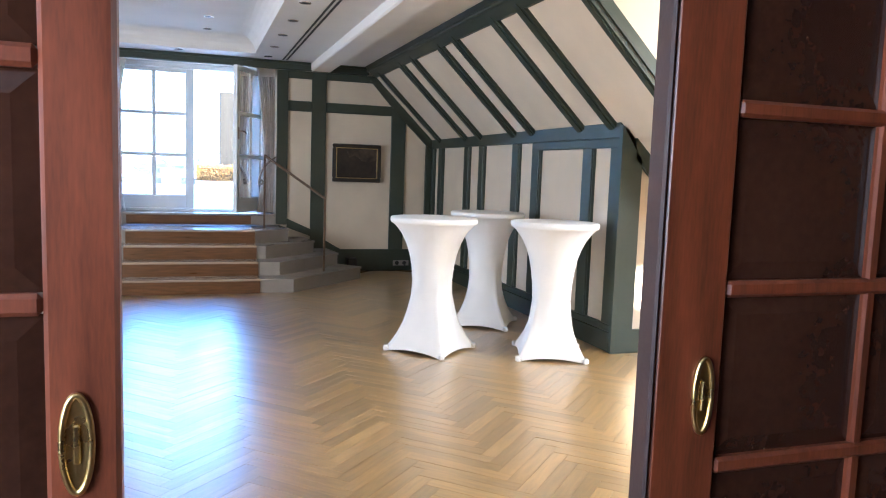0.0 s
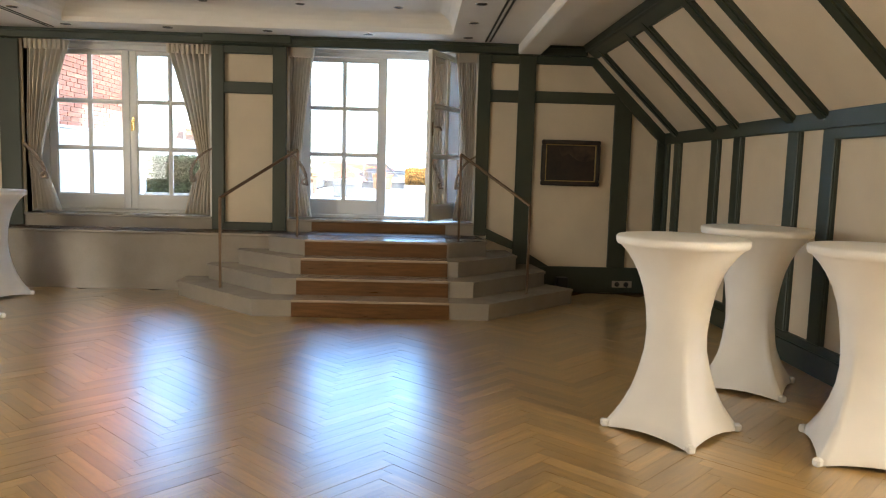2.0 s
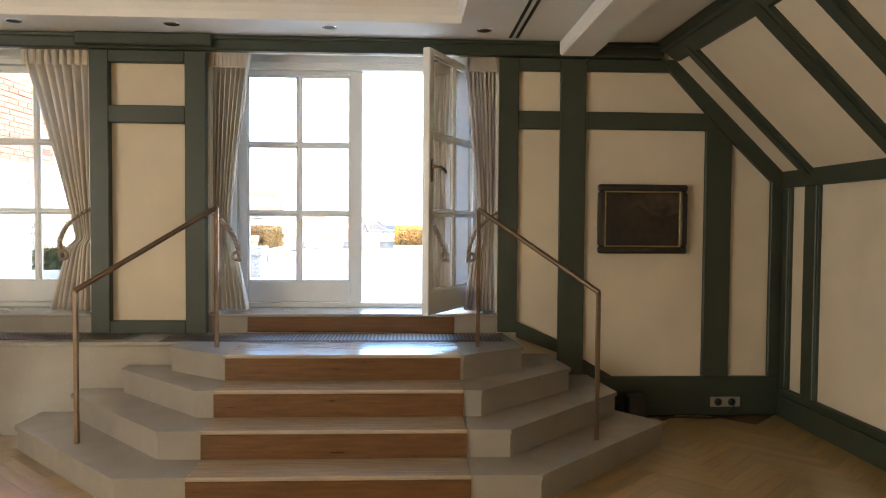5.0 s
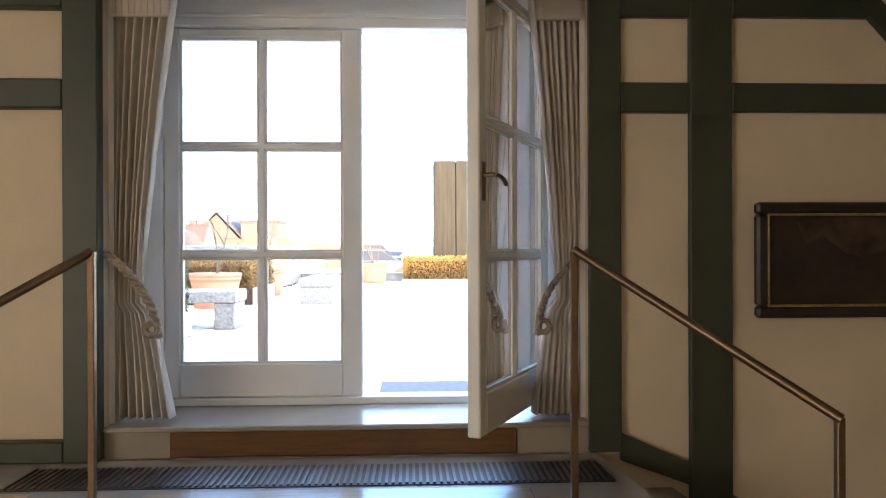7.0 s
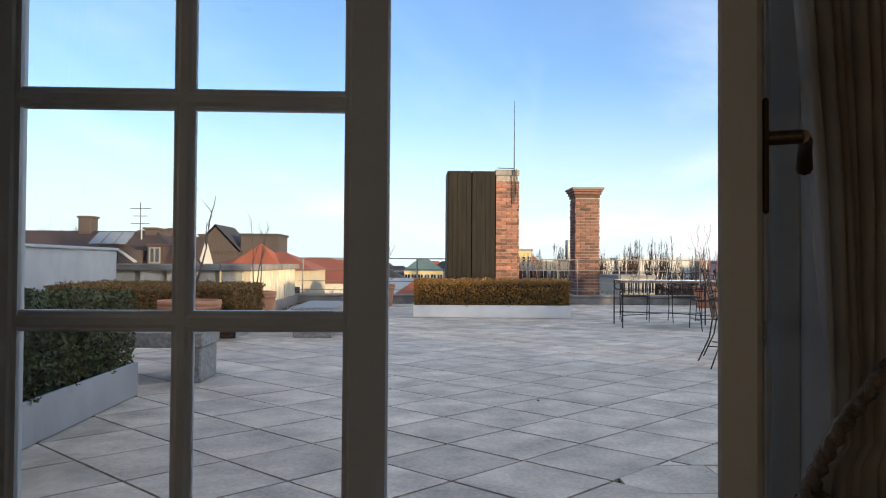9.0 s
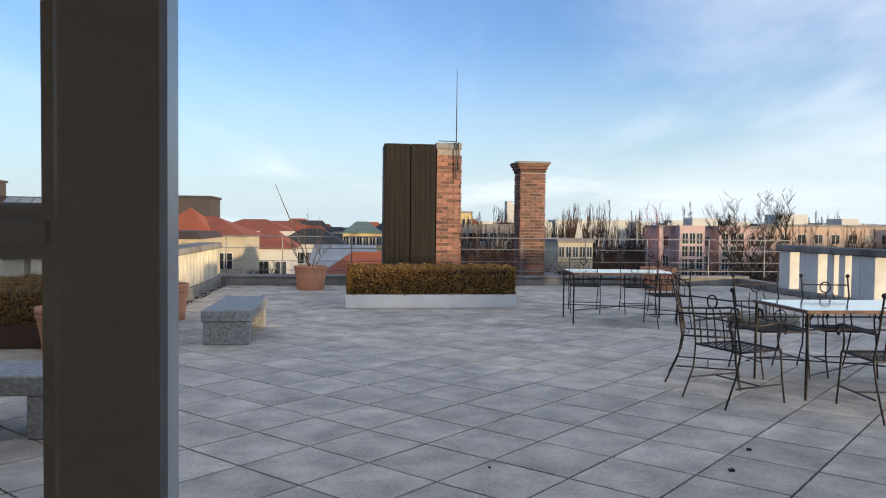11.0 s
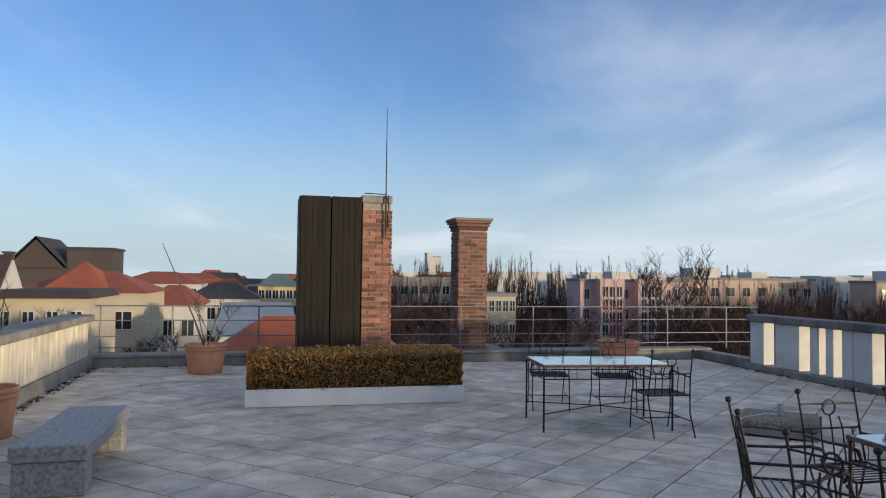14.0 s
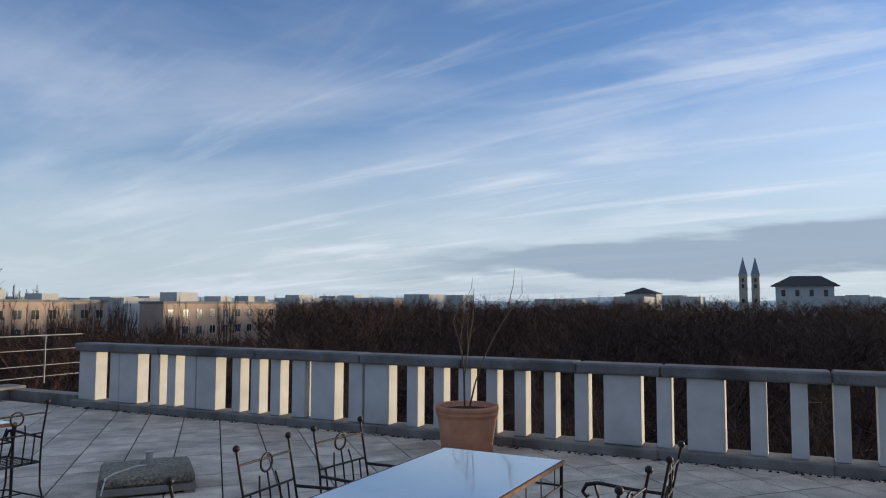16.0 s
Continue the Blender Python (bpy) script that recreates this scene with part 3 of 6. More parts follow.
rt.box(5.3, 5.42, 3.2, 5.15, 0.48, 0.80).box(5.3, 5.42, 5.85, 6.9, 0.48, 0.80)
rt.box(3.5, 5.42, 3.08, 3.2, 0, CEIL)
wall_dormer = solid("wall_dormer", rt, CREAM, "cream walls of the dormer recess", "wall")
for poly in ([(3.46, 0.0), (3.66, 0.0), (3.66, 1.62), (3.46, 1.90)], [(3.66, 0.0), (5.2, 0.0), (5.2, 0.20), (3.66, 0.20)],
             [(3.6, slope_z(3.6)), (5.0, slope_z(5.0)), (4.85, slope_z(4.85) - 0.15), (3.6, slope_z(3.6) - 0.17)]):
    part("timber", M().side(poly, 6.885, 6.925), GREEN, wall_dormer)
part("timber", M().side([(2.50, CEIL - 0.01), (5.0, slope_z(5.0) + 0.01), (5.0, slope_z(5.0) + 0.12), (2.62, CEIL - 0.01)], 6.13, 6.152), GREEN, wall_dormer)

# the other walls
solid("wall_west", M().box(-6.1, -6, 2.6, 12.4, 0, 1.0).box(-6.1, -6, 2.6, 12.4, 2.5, CEIL).box(-6.1, -6, 2.6, 2.9, 1.0, 2.5).box(-6.1, -6, 7.3, 12.4, 1.0, 2.5), CREAM, "cream wall with a long window", "wall")
solid("wall_south", M().box(-6, -0.75, 2.66, 2.84, 0, CEIL).box(1.72, 3.52, 2.66, 2.84, 0, CEIL).box(-0.75, 1.72, 2.66, 2.84, 2.3, CEIL), CREAM, "cream wall with a wide doorway", "wall")
roof = M().box(-7, 3.0, 7.05, 12.34, 3.32, 3.6).box(-7, 5.5, 2.2, 7.05, 3.32, 3.6).box(-7, 5.5, 2.0, 2.2, 2.9, 3.4).box(2.0, 5.5, -2.4, 2.0, 2.9, 3.4)
solid("roof", roof, CAP_STONE, "dark flat roof over the hall", "roof")
solid("wall_outer", M().box(3.66, 3.76, 7.06, 12.4, -8, 1.8).box(-7.1, -6.9, -2, 12.4, -8, 3.4), BALUSTER, "white rendered outer wall", "wall")

# entrance lobby; its west opening is unseen, added for the fill lamp
lob = M().box(-1.7, -1.6, -1.6, 0.85, 0, 2.7).box(-1.7, -1.6, 2.05, 2.66, 0, 2.7).box(-1.7, -1.6, 0.85, 2.05, 0, 0.9).box(-1.7, -1.6, 0.85, 2.05, 2.2, 2.7)
lob.box(2.7, 2.8, -1.6, 2.66, 0, 2.7).box(-1.7, 2.8, -1.7, -1.6, 0, 2.7)
lob.box(-1.7, -0.75, 2.645, 2.658, 0, 2.7).box(1.72, 2.8, 2.645, 2.658, 0, 2.7).box(-0.75, 1.72, 2.645, 2.658, 2.3, 2.7)
solid("wall_lobby", lob, DARK_WOOD, "dark wood panelled lobby walls", "wall")
solid("ceiling_lobby", M().box(-1.7, 2.8, -1.7, 2.66, 2.7, 2.8), WHITE, "white lobby ceiling", "ceiling")
solid("floor_lobby", M().box(-1.7, 2.8, -1.7, 2.62, -0.2, 0.0), OAK_STEP, "dark oak lobby floor", "floor")

# podium, window benches and the stairs to the terrace door
solid("podium", M().box(-6, -1.0, 11.62, WALL_Y + 0.02, 0, LAND - 0.03).box(-6, -1.0, 11.60, WALL_Y + 0.02, LAND - 0.03, LAND, 0.008), STONE, "low pale stone podium under the window", "podium")
sills = M().box(-4.2, -1.86, 12.08, 12.62, LAND, 0.775).box(-4.22, -1.86, 12.055, 12.62, 0.775, 0.80, 0.006)
sills.box(-0.985, -0.69, 12.08, 12.62, 0.64, 0.775).box(0.90, 1.235, 12.08, 12.62, 0.64, 0.775).box(-0.69, 0.90, 12.11, 12.62, 0.64, 0.775)
sills.box(-0.985, 1.235, 12.055, 12.63, 0.775, 0.80, 0.006)
solid("window_sill", sills, STONE, "pale stone sill and door threshold", "sill")
part("riser", M().box(-0.69, 0.90, 12.07, 12.11, LAND + 0.002, 0.773, 0.004), OAK_STEP, bpy.data.objects["window_sill"])

stair = thing("stairs", (0.135, 11.2, 0), "pale stone stairs with a dark oak centre strip", "stairs", kind="structure")
RISE = 0.1637
plan = ((10.25, 1.125, 2.145, 11.28), (10.54, 0.995, 1.865, 11.46), (10.82, 0.855, 1.545, 11.50), (11.10, 0.765, 1.195, 11.42))
for i, (yf, fc, xo, yo) in enumerate(plan):
    c = 0.135
    poly = [(c - fc, yf), (c + fc, yf), (c + xo, yo), (c + xo - 0.06 - 0.22 * (i == 0), 12.05 if i else 11.62), (c + xo - 0.4, 12.05), (c - xo, 12.05), (c - xo, yo)]
    st = M().prism(poly, RISE * i, RISE * (i + 1) - 0.026)
    nose = 0.012
    lip = [(c - fc - nose * 0.4, yf - nose), (c + fc + nose * 0.4, yf - nose), (c + xo + nose, yo - nose), (poly[3][0], poly[3][1]), poly[4], (c - xo, 12.05), (c - xo - nose, yo - nose)]
    st.prism(lip, RISE * (i + 1) - 0.026, RISE * (i + 1))
    part("step", st, STONE, stair)
    nxt = plan[i + 1][0] if i < 3 else 11.60
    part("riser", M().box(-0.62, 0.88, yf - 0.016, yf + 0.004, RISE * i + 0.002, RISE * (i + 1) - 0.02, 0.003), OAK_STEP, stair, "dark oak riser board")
    part("tread", M().box(-0.62, 0.88, yf - 0.024, nxt - 0.016, RISE * (i + 1) - 0.018, RISE * (i + 1) + 0.005, 0.004), TREAD_LIT, stair, "polished tread board, painted pale for window light")
grille = thing("floor_grille", (0.0, 11.8, LAND), "dark metal heating grille set in the stone landing", "grille")
part("frame", M().box(-1.22, 1.24, 11.63, 11.92, LAND + 0.001, LAND + 0.004), BLACK, grille)
bar = M().box(0, 0.012, 0, 0.27, 0.004, 0.010).mesh("bar", BRONZE)
for i in range(88):
    part("bar", bar, BRONZE, grille).matrix_basis = pose(-1.21 + i * 0.028, 11.64, LAND)
g2 = thing("floor_grille", (-2.6, 11.8, LAND), "dark metal heating grille set in the podium", "grille")
part("frame", M().box(-5.6, -1.45, 11.70, 11.95, LAND + 0.001, LAND + 0.004), BLACK, g2)
for i in range(146):
    part("bar", bar, BRONZE, g2).matrix_basis = pose(-5.58 + i * 0.028, 11.69, LAND)
for s, label in ((-1, "slender bronze stair handrail on two posts"), (1, "slender bronze stair handrail on two posts")):
    x = lambda v: 0.135 + s * v
    hr = thing("handrail", (x(1.2), 11.1, RISE), label, "handrail", "stair handrails")
    a, b = (x(1.58), 10.86), (x(0.885), 11.40)
    part("post", M().box(a[0] - 0.013, a[0] + 0.013, a[1] - 0.013, a[1] + 0.013, RISE, 1.09, 0.003), BRONZE, hr)
    part("post", M().box(b[0] - 0.013, b[0] + 0.013, b[1] - 0.013, b[1] + 0.013, LAND, 1.60, 0.003), BRONZE, hr)
    part("rail", M().tube([(a[0], a[1] - 0.012, 1.085), (b[0], b[1], 1.60)], 0.017, 8), BRONZE, hr)

# ---- windows and the terrace door ----


def leaf(parent, name, m, w, handle=0, h=1.91, s2=0.08):
    """One glazed leaf: x 0..w from the hinge, z 0..h."""
    fr = M()
    sx, zb, zt, t = 0.083, 0.173, 0.045, 0.028
    xm = (sx + w - s2) / 2
    fr.box(0, sx, -t, t, 0, h, 0.006, m).box(w - s2, w, -t, t, 0, h, 0.006, m)
    fr.box(sx, w - s2, -t, t, 0, zb, 0.006, m).box(sx, w - s2, -t, t, h - zt, h, 0.006, m)
    lf = part(name, fr, WHITE_WOOD, parent)
    gw, gh = w - 2 * sx, h - zb - zt
    mu = M()
    for k in (1, 2):
        z = zb + gh * k / 3
        mu.box(sx, w - s2, -0.022, 0.022, z - 0.017, z + 0.017, 0.008, m).box(sx, w - s2, -0.014, 0.014, z - 0.027, z + 0.027, 0.004, m)
    mu.box(xm - 0.017, xm + 0.017, -0.0215, 0.0215, zb, h - zt, 0.008, m).box(xm - 0.027, xm + 0.027, -0.0135, 0.0135, zb, h - zt, 0.004, m)
    for z in (zb, h - zt - 0.012):
        mu.box(sx, w - s2, -0.018, 0.018, z, z + 0.012, 0, m)
    for xx in (sx, w - s2 - 0.012):
        mu.box(xx, xx + 0.012, -0.0185, 0.0185, zb, h - zt, 0, m)
    part("glazing_bars", mu, WHITE_WOOD, lf)
    for i in range(2):
        for k in range(3):
            x0, x1 = (sx, xm) if i == 0 else (xm, w - s2)
            z0, z1 = zb + gh * k / 3, zb + gh * (k + 1) / 3
            p = part("pane", M().box(x0 + 0.004, x1 - 0.004, -0.002, 0.002, z0 + 0.004, z1 - 0.004, 0, m), GLASS, lf)
            p.visible_shadow = False
    if handle:
        hd = M()
        xh = w - 0.04
        hd.box(xh - 0.014, xh + 0.014, -t - 0.008, -t, 0.96, 1.12, 0.003, m)
        hd.tube([(xh, -t, 1.065), (xh, -t - 0.05, 1.065)], 0.010, 8, m)
        hd.tube([(xh, -t - 0.05, 1.065), (xh - 0.04, -t - 0.055, 1.065), (xh - 0.09, -t - 0.055, 1.055), (xh - 0.125, -t - 0.055, 1.035)] if handle == 1
                else [(xh, -t - 0.05, 1.065), (xh, -t - 0.055, 1.02), (xh, -t - 0.055, 0.95)], [0.010, 0.009, 0.010, 0.012] if handle == 1 else [0.010, 0.010, 0.012], 8, m)
        part("window_handle", hd, BRASS if handle == 2 else BRONZE, lf, "brass lever handle")
    return lf


def window_case(name, x0, x1, label, cat):
    e = tagged(thing(name, ((x0 + x1) / 2, 12.55, 0.80), label, cat), kind="structure")
    fr = M().box(x0 - 0.10, x0, 12.50, 12.62, 0.80, 2.97, 0.006).box(x1, x1 + 0.10, 12.50, 12.62, 0.80, 2.97, 0.006)
    fr.box(x0, x1, 12.50, 12.62, 2.755, 2.97, 0.006).box(x0, x1, 12.485, 12.50, 2.80, 2.82, 0.004).box(x0, x1, 12.50, 12.62, 0.80, 0.838, 0.004)
    fr.box(x0 - 0.10, x1 + 0.10, 12.145, 12.50, 2.945, 2.965)
    part("frame", fr, WHITE_WOOD, e)
    rv = M().box(x0 - 0.17, x0 - 0.10, 12.145, 12.62, 0.80, 2.96).box(x1 + 0.10, x1 + 0.17, 12.145, 12.62, 0.80, 2.96)
    part("reveal", rv, WHITE_WOOD, e)
    return e


w1 = window_case("window_1", -3.92, -2.00, "white double casement window with glazing bars", "window")
leaf(w1, "casement", Matrix.Translation((-3.92, 12.55, 0.84)), 0.957, 0)
leaf(w1, "casement", Matrix.Translation((-2.00, 12.55, 0.84)) @ Matrix.Diagonal((-1, 1, 1, 1)), 0.957, 2)
d1 = window_case("door_1", -0.865, 1.115, "white glazed double terrace door, one leaf swung open", "door")
leaf(d1, "fixed_leaf", Matrix.Translation((-0.865, 12.55, 0.84)), 1.022, s2=0.103)
leaf(d1, "open_leaf", Matrix.Translation((1.10, 12.49, 0.84)) @ Matrix.Rotation(math.atan2(-0.872, -0.445), 4, "Z") @ Matrix.Diagonal((1, -1, 1, 1)), 0.965, 1)
solid("door_mat", M().box(0.22, 0.98, 13.0, 13.42, TERR + 0.004, TERR + 0.02, 0.004), MAT, "dark ribbed rubber door mat outside the threshold", "mat", "")


# ---- terrace shell ----
PAR_X = 9.6
solid("terrace_base", M().box(-12, 10.2, 12.72, 29.3, 0.3, TERR - 0.014), JOINT, "dark joints under the terrace slabs", "ground")
solid("kerb_north", M().box(-2.95, 9.9, 28.62, 29.02, TERR - 0.05, 0.90, 0.015).box(-2.95, 9.9, 28.58, 29.06, 0.90, 0.955, 0.012).box(3.7, 5.3, 29.02, 30.0, 0.2, 0.95), CONCRETE, "low weathered concrete kerb along the roof edge", "kerb")
kerb_east = solid("kerb_east", M().box(9.51, 9.92, 12.72, 26.92, TERR - 0.05, 0.832), CONCRETE, "weathered concrete foot of the parapet", "kerb")
parapet = thing("parapet", (9.72, 20.0, 0.84), "white rendered balustrade with a dark weathered coping", "parapet", kind="structure")
FACES = ((26.857, 26.465), (26.148, 25.934), (25.915, 25.509), (25.237, 25.067), (24.886, 24.720), (24.521, 24.291), (24.268, 23.886), (23.579, 23.428),
         (23.226, 23.069), (22.863, 22.690), (22.480, 22.253), (22.146, 21.747), (21.524, 21.306), (21.261, 20.880), (20.614, 20.453), (20.221, 20.074),
         (19.865, 19.691), (19.481, 19.329), (19.103, 18.956), (18.724, 18.574), (18.343, 18.179), (17.990, 17.564), (17.386, 17.224), (17.052, 16.653),
         (16.399, 16.230), (15.998, 15.831), (15.593, 15.438), (15.191, 15.042), (14.795, 14.635), (14.395, 14.235), (14.005, 13.845), (13.665, 13.165))
for a, b in FACES:
    wide = a - b > 0.3
    d = 0.0 if wide else 0.012
    part("pier" if wide else "baluster", M().box(PAR_X + d, PAR_X + 0.24 - d, b, a, 0.84, 1.64, 0.008), BALUSTER, parapet)
rng = random.Random(5)
joints = (26.90, 25.0, 23.1, 21.31, 19.8, 18.307, 17.327, 15.594, 14.2, 12.74)
for a, b in zip(joints, joints[1:]):
    part("coping", M().box(PAR_X - 0.07, PAR_X + 0.31, b + 0.012, a, 1.64 + rng.uniform(0, 0.006), 1.775 + rng.uniform(-0.006, 0.006), 0.022), CAP_STONE, parapet)
kerbs = (26.92, 25.785, 24.156, 22.478, 20.992, 19.068, 17.358, 15.593, 14.1, 12.74)
for a, b in zip(kerbs, kerbs[1:]):
    part("kerb_stone", M().box(9.49 + rng.uniform(-0.006, 0.006), 9.925, b + 0.012, a, TERR - 0.04, 0.838 + rng.uniform(-0.004, 0.002), 0.014), CONCRETE, kerb_east)
solid("wall_end_east", M().box(9.6, 9.9, 26.93, 29.0, 0.2, 0.9), CONCRETE, "concrete upstand at the roof corner", "wall")

# west parapet of the far corner, and the low white wall
west = thing("parapet_west", (-2.75, 26.2, TERR), "stained cream rendered parapet with a concrete coping", "parapet", kind="structure")
part("wall", M().box(-2.98, -2.66, 23.7, 28.6, TERR - 0.05, 1.56), PALE_RENDER, west)
rib = M()
for k in range(16):
    yy = 23.95 + k * 0.29
    rib.box(-2.665, -2.645, yy, yy + 0.16, TERR + 0.2, 1.54, 0.004)
part("ribs", rib, PALE_RENDER, west)
part("plinth", M().box(-3.0, -2.58, 23.6, 28.6, TERR - 0.05, TERR + 0.2, 0.01), CONCRETE, west)
part("coping", M().box(-3.10, -2.56, 23.42, 28.66, 1.56, 1.68, 0.02), CONCRETE, west)
part("coping", M().box(-5.0, -3.105, 23.42, 23.98, 1.56, 1.68, 0.02), CONCRETE, west)
for k in range(5):
    x = -4.95 + k * 0.46
    part("pier", M().box(x, x + 0.36, 23.52, 23.80, TERR - 0.05, 1.56, 0.006), PALE_RENDER, west)
white_wall = solid("wall_white", M().box(-5.15, -4.85, 12.74, 23.4, 0.3, 1.90), BALUSTER, "white rendered boundary wall", "wall")
part("flashing", M().box(-5.19, -4.81, 12.74, 23.42, 1.90, 1.945, 0.006), ZINC, white_wall, "thin metal capping")

railing = thing("railing", (4.0, 28.8, 0.955), "thin galvanised steel railing with four horizontal bars", "railing")
for x in (-2.5, -1.26, 0.3, 1.9, 4.29, 5.85, 7.38, 8.95, 10.4):
    part("post", M().tube([(x, 28.80, 0.93), (x, 28.80, 1.83)], 0.016, 6), STEEL, railing)
for z in (1.83, 1.56, 1.27, 1.06):
    part("rail", M().tube([(-2.6, 28.80, z), (11.2, 28.80, z)], 0.015 if z > 1.8 else 0.010, 6), STEEL, railing)

# ---- chimneys ----


def brick_face(parent, x0, x1, z0, z1, y, mat):
    """Bricks in stretcher bond on a face that looks to -y; each is a piece of its own."""
    L, H, J = 0.235, 0.066, 0.012
    n = int((z1 - z0) / (H + J))
    for c in range(n):
        z = z0 + c * (H + J)
        x = x0 - (L + J) / 2 * (c % 2)
        while x < x1 - 0.01:
            a, b = max(x, x0), min(x + L, x1)
            if b - a > 0.03:
                key = (round(b - a, 3), mat.name)
                if key not in BRICKS:
                    BRICKS[key] = M().box(0, b - a, -0.012, 0.03, 0, H, 0.005).mesh("brick", mat)
                ob = part("brick", BRICKS[key], mat, parent)
                ob.matrix_basis = pose(a, y + brng.uniform(-0.003, 0.003), z)
            x += L + J


BRICKS, brng = {}, random.Random(11)


def brick_side(parent, y0, y1, z0, z1, x, sgn, mat=None):
    L, H, J = 0.235, 0.066, 0.012
    m = M()
    for c in range(int((z1 - z0) / (H + J))):
        z = z0 + c * (H + J)
        yy = y0 - (L + J) / 2 * ((c + 1) % 2)
        while yy < y1 - 0.01:
            a, b = max(yy, y0), min(yy + L, y1)
            if b - a > 0.03:
                e = x + sgn * (0.010 + brng.uniform(0, 0.012))
                m.box(min(e, x - sgn * 0.02), max(e, x - sgn * 0.02), a, b, z, z + H, 0.004)
            yy += L + J
    tagged(part("brickwork", m, mat or BRICK, parent), kind="stuff")


c2 = thing("chimney", (4.5, 29.3, 0.95), "square red brick chimney with a corbelled cap", "chimney")
part("core", M().box(4.29, 4.86, 28.97, 29.60, 0.95, 3.50), MORTAR, c2)
brick_face(c2, 4.28, 4.87, 0.96, 3.40, 28.965, BRICK_DARK)
brick_side(c2, 28.955, 29.60, 0.96, 3.40, 4.28, -1, BRICK_DARK)
brick_side(c2, 28.955, 29.60, 0.96, 3.40, 4.87, 1, BRICK_DARK)
part("corbel", M().box(4.255, 4.895, 28.94, 29.63, 3.40, 3.47, 0.006).box(4.225, 4.925, 28.91, 29.66, 3.475, 3.545, 0.006).box(4.195, 4.955, 28.88, 29.69, 3.55, 3.60, 0.006), BRICK_DARK, c2)
part("cap", M().box(4.165, 4.985, 28.85, 29.72, 3.60, 3.655, 0.012), CONCRETE, c2)
c1 = thing("chimney_stack", (1.8, 27.8, TERR), "tall chimney stack, brick beside dark brown metal cladding", "chimney")
part("core", M().box(2.10, 2.60, 27.42, 28.4, TERR, 3.74), MORTAR, c1)
brick_face(c1, 2.09, 2.61, TERR + 0.01, 3.70, 27.415, BRICK)
brick_side(c1, 27.40, 28.4, TERR + 0.01, 3.70, 2.61, 1)
part("cap", M().box(2.07, 2.63, 27.39, 28.42, 3.74, 3.88, 0.015), CONCRETE, c1)
for x0, x1 in ((1.00, 1.525), (1.545, 2.07)):
    cl = M().box(x0, x1, 27.40, 28.4, TERR, 3.84, 0.004)
    for k in range(1, 5):
        xr = x0 + (x1 - x0) * k / 5
        cl.box(xr - 0.005, xr + 0.005, 27.394, 27.41, TERR + 0.02, 3.83, 0.002)
    part("cladding_panel", cl, CLADDING, c1)
part("cladding_panel", M().box(0.975, 0.998, 27.41, 28.36, TERR, 3.835, 0.004), CLADDING, c1)
mast = thing("lightning_rod", (2.52, 27.36, 3.2), "slim steel lightning rod clamped to the chimney stack", "rod")
part("rod", M().tube([(2.50, 27.355, 3.1), (2.50, 27.355, 4.2), (2.50, 27.355, 5.45)], [0.014, 0.012, 0.005], 6), IRON, mast)
part("bracket", M().tube([(2.48, 27.40, 3.85), (2.50, 27.34, 3.90), (2.12, 27.40, 3.915)], 0.009, 6).tube([(2.55, 27.40, 3.3), (2.55, 27.36, 3.9)], 0.009, 6), IRON, mast)

# ---- hedges in planters ----


def hedge(x0, x1, y0, y1, z0, z1, mat, seed, count):
    rg = np.random.default_rng(seed)
    m_v, m_f = [], []
    for k in range(count):
        face = rg.choice(5, p=[0.27, 0.13, 0.15, 0.15, 0.30])
        u, v, dpt = rg.random(), rg.random(), abs(rg.normal(0, 0.035))
        bump = 0.03 * math.sin(u * 23 + seed) * math.cos(v * 17)
        if face == 0: p = (x0 + u * (x1 - x0), y0 + dpt + bump, z0 + v * (z1 - z0))
        elif face == 1: p = (x0 + u * (x1 - x0), y1 - dpt, z0 + v * (z1 - z0))
        elif face == 2: p = (x0 + dpt, y0 + u * (y1 - y0), z0 + v * (z1 - z0))
        elif face == 3: p = (x1 - dpt - bump, y0 + u * (y1 - y0), z0 + v * (z1 - z0))
        else: p = (x0 + u * (x1 - x0), y0 + v * (y1 - y0), z1 - dpt * 0.7 + bump + rg.exponential(0.008))
        a, b = rg.normal(size=3), rg.normal(size=3)
        a /= np.linalg.norm(a); b -= a * (a @ b); b /= np.linalg.norm(b)
        s = rg.uniform(0.012, 0.024)
        n = len(m_v)
        p = np.array(p)
        m_v += [tuple(p - a * s), tuple(p + b * s * 0.5), tuple(p + a * s), tuple(p - b * s * 0.5)]
        m_f.append((n, n + 1, n + 2, n + 3))
    m = M()
    m.v, m.f, m.s = m_v, m_f, [False] * len(m_f)
    return m


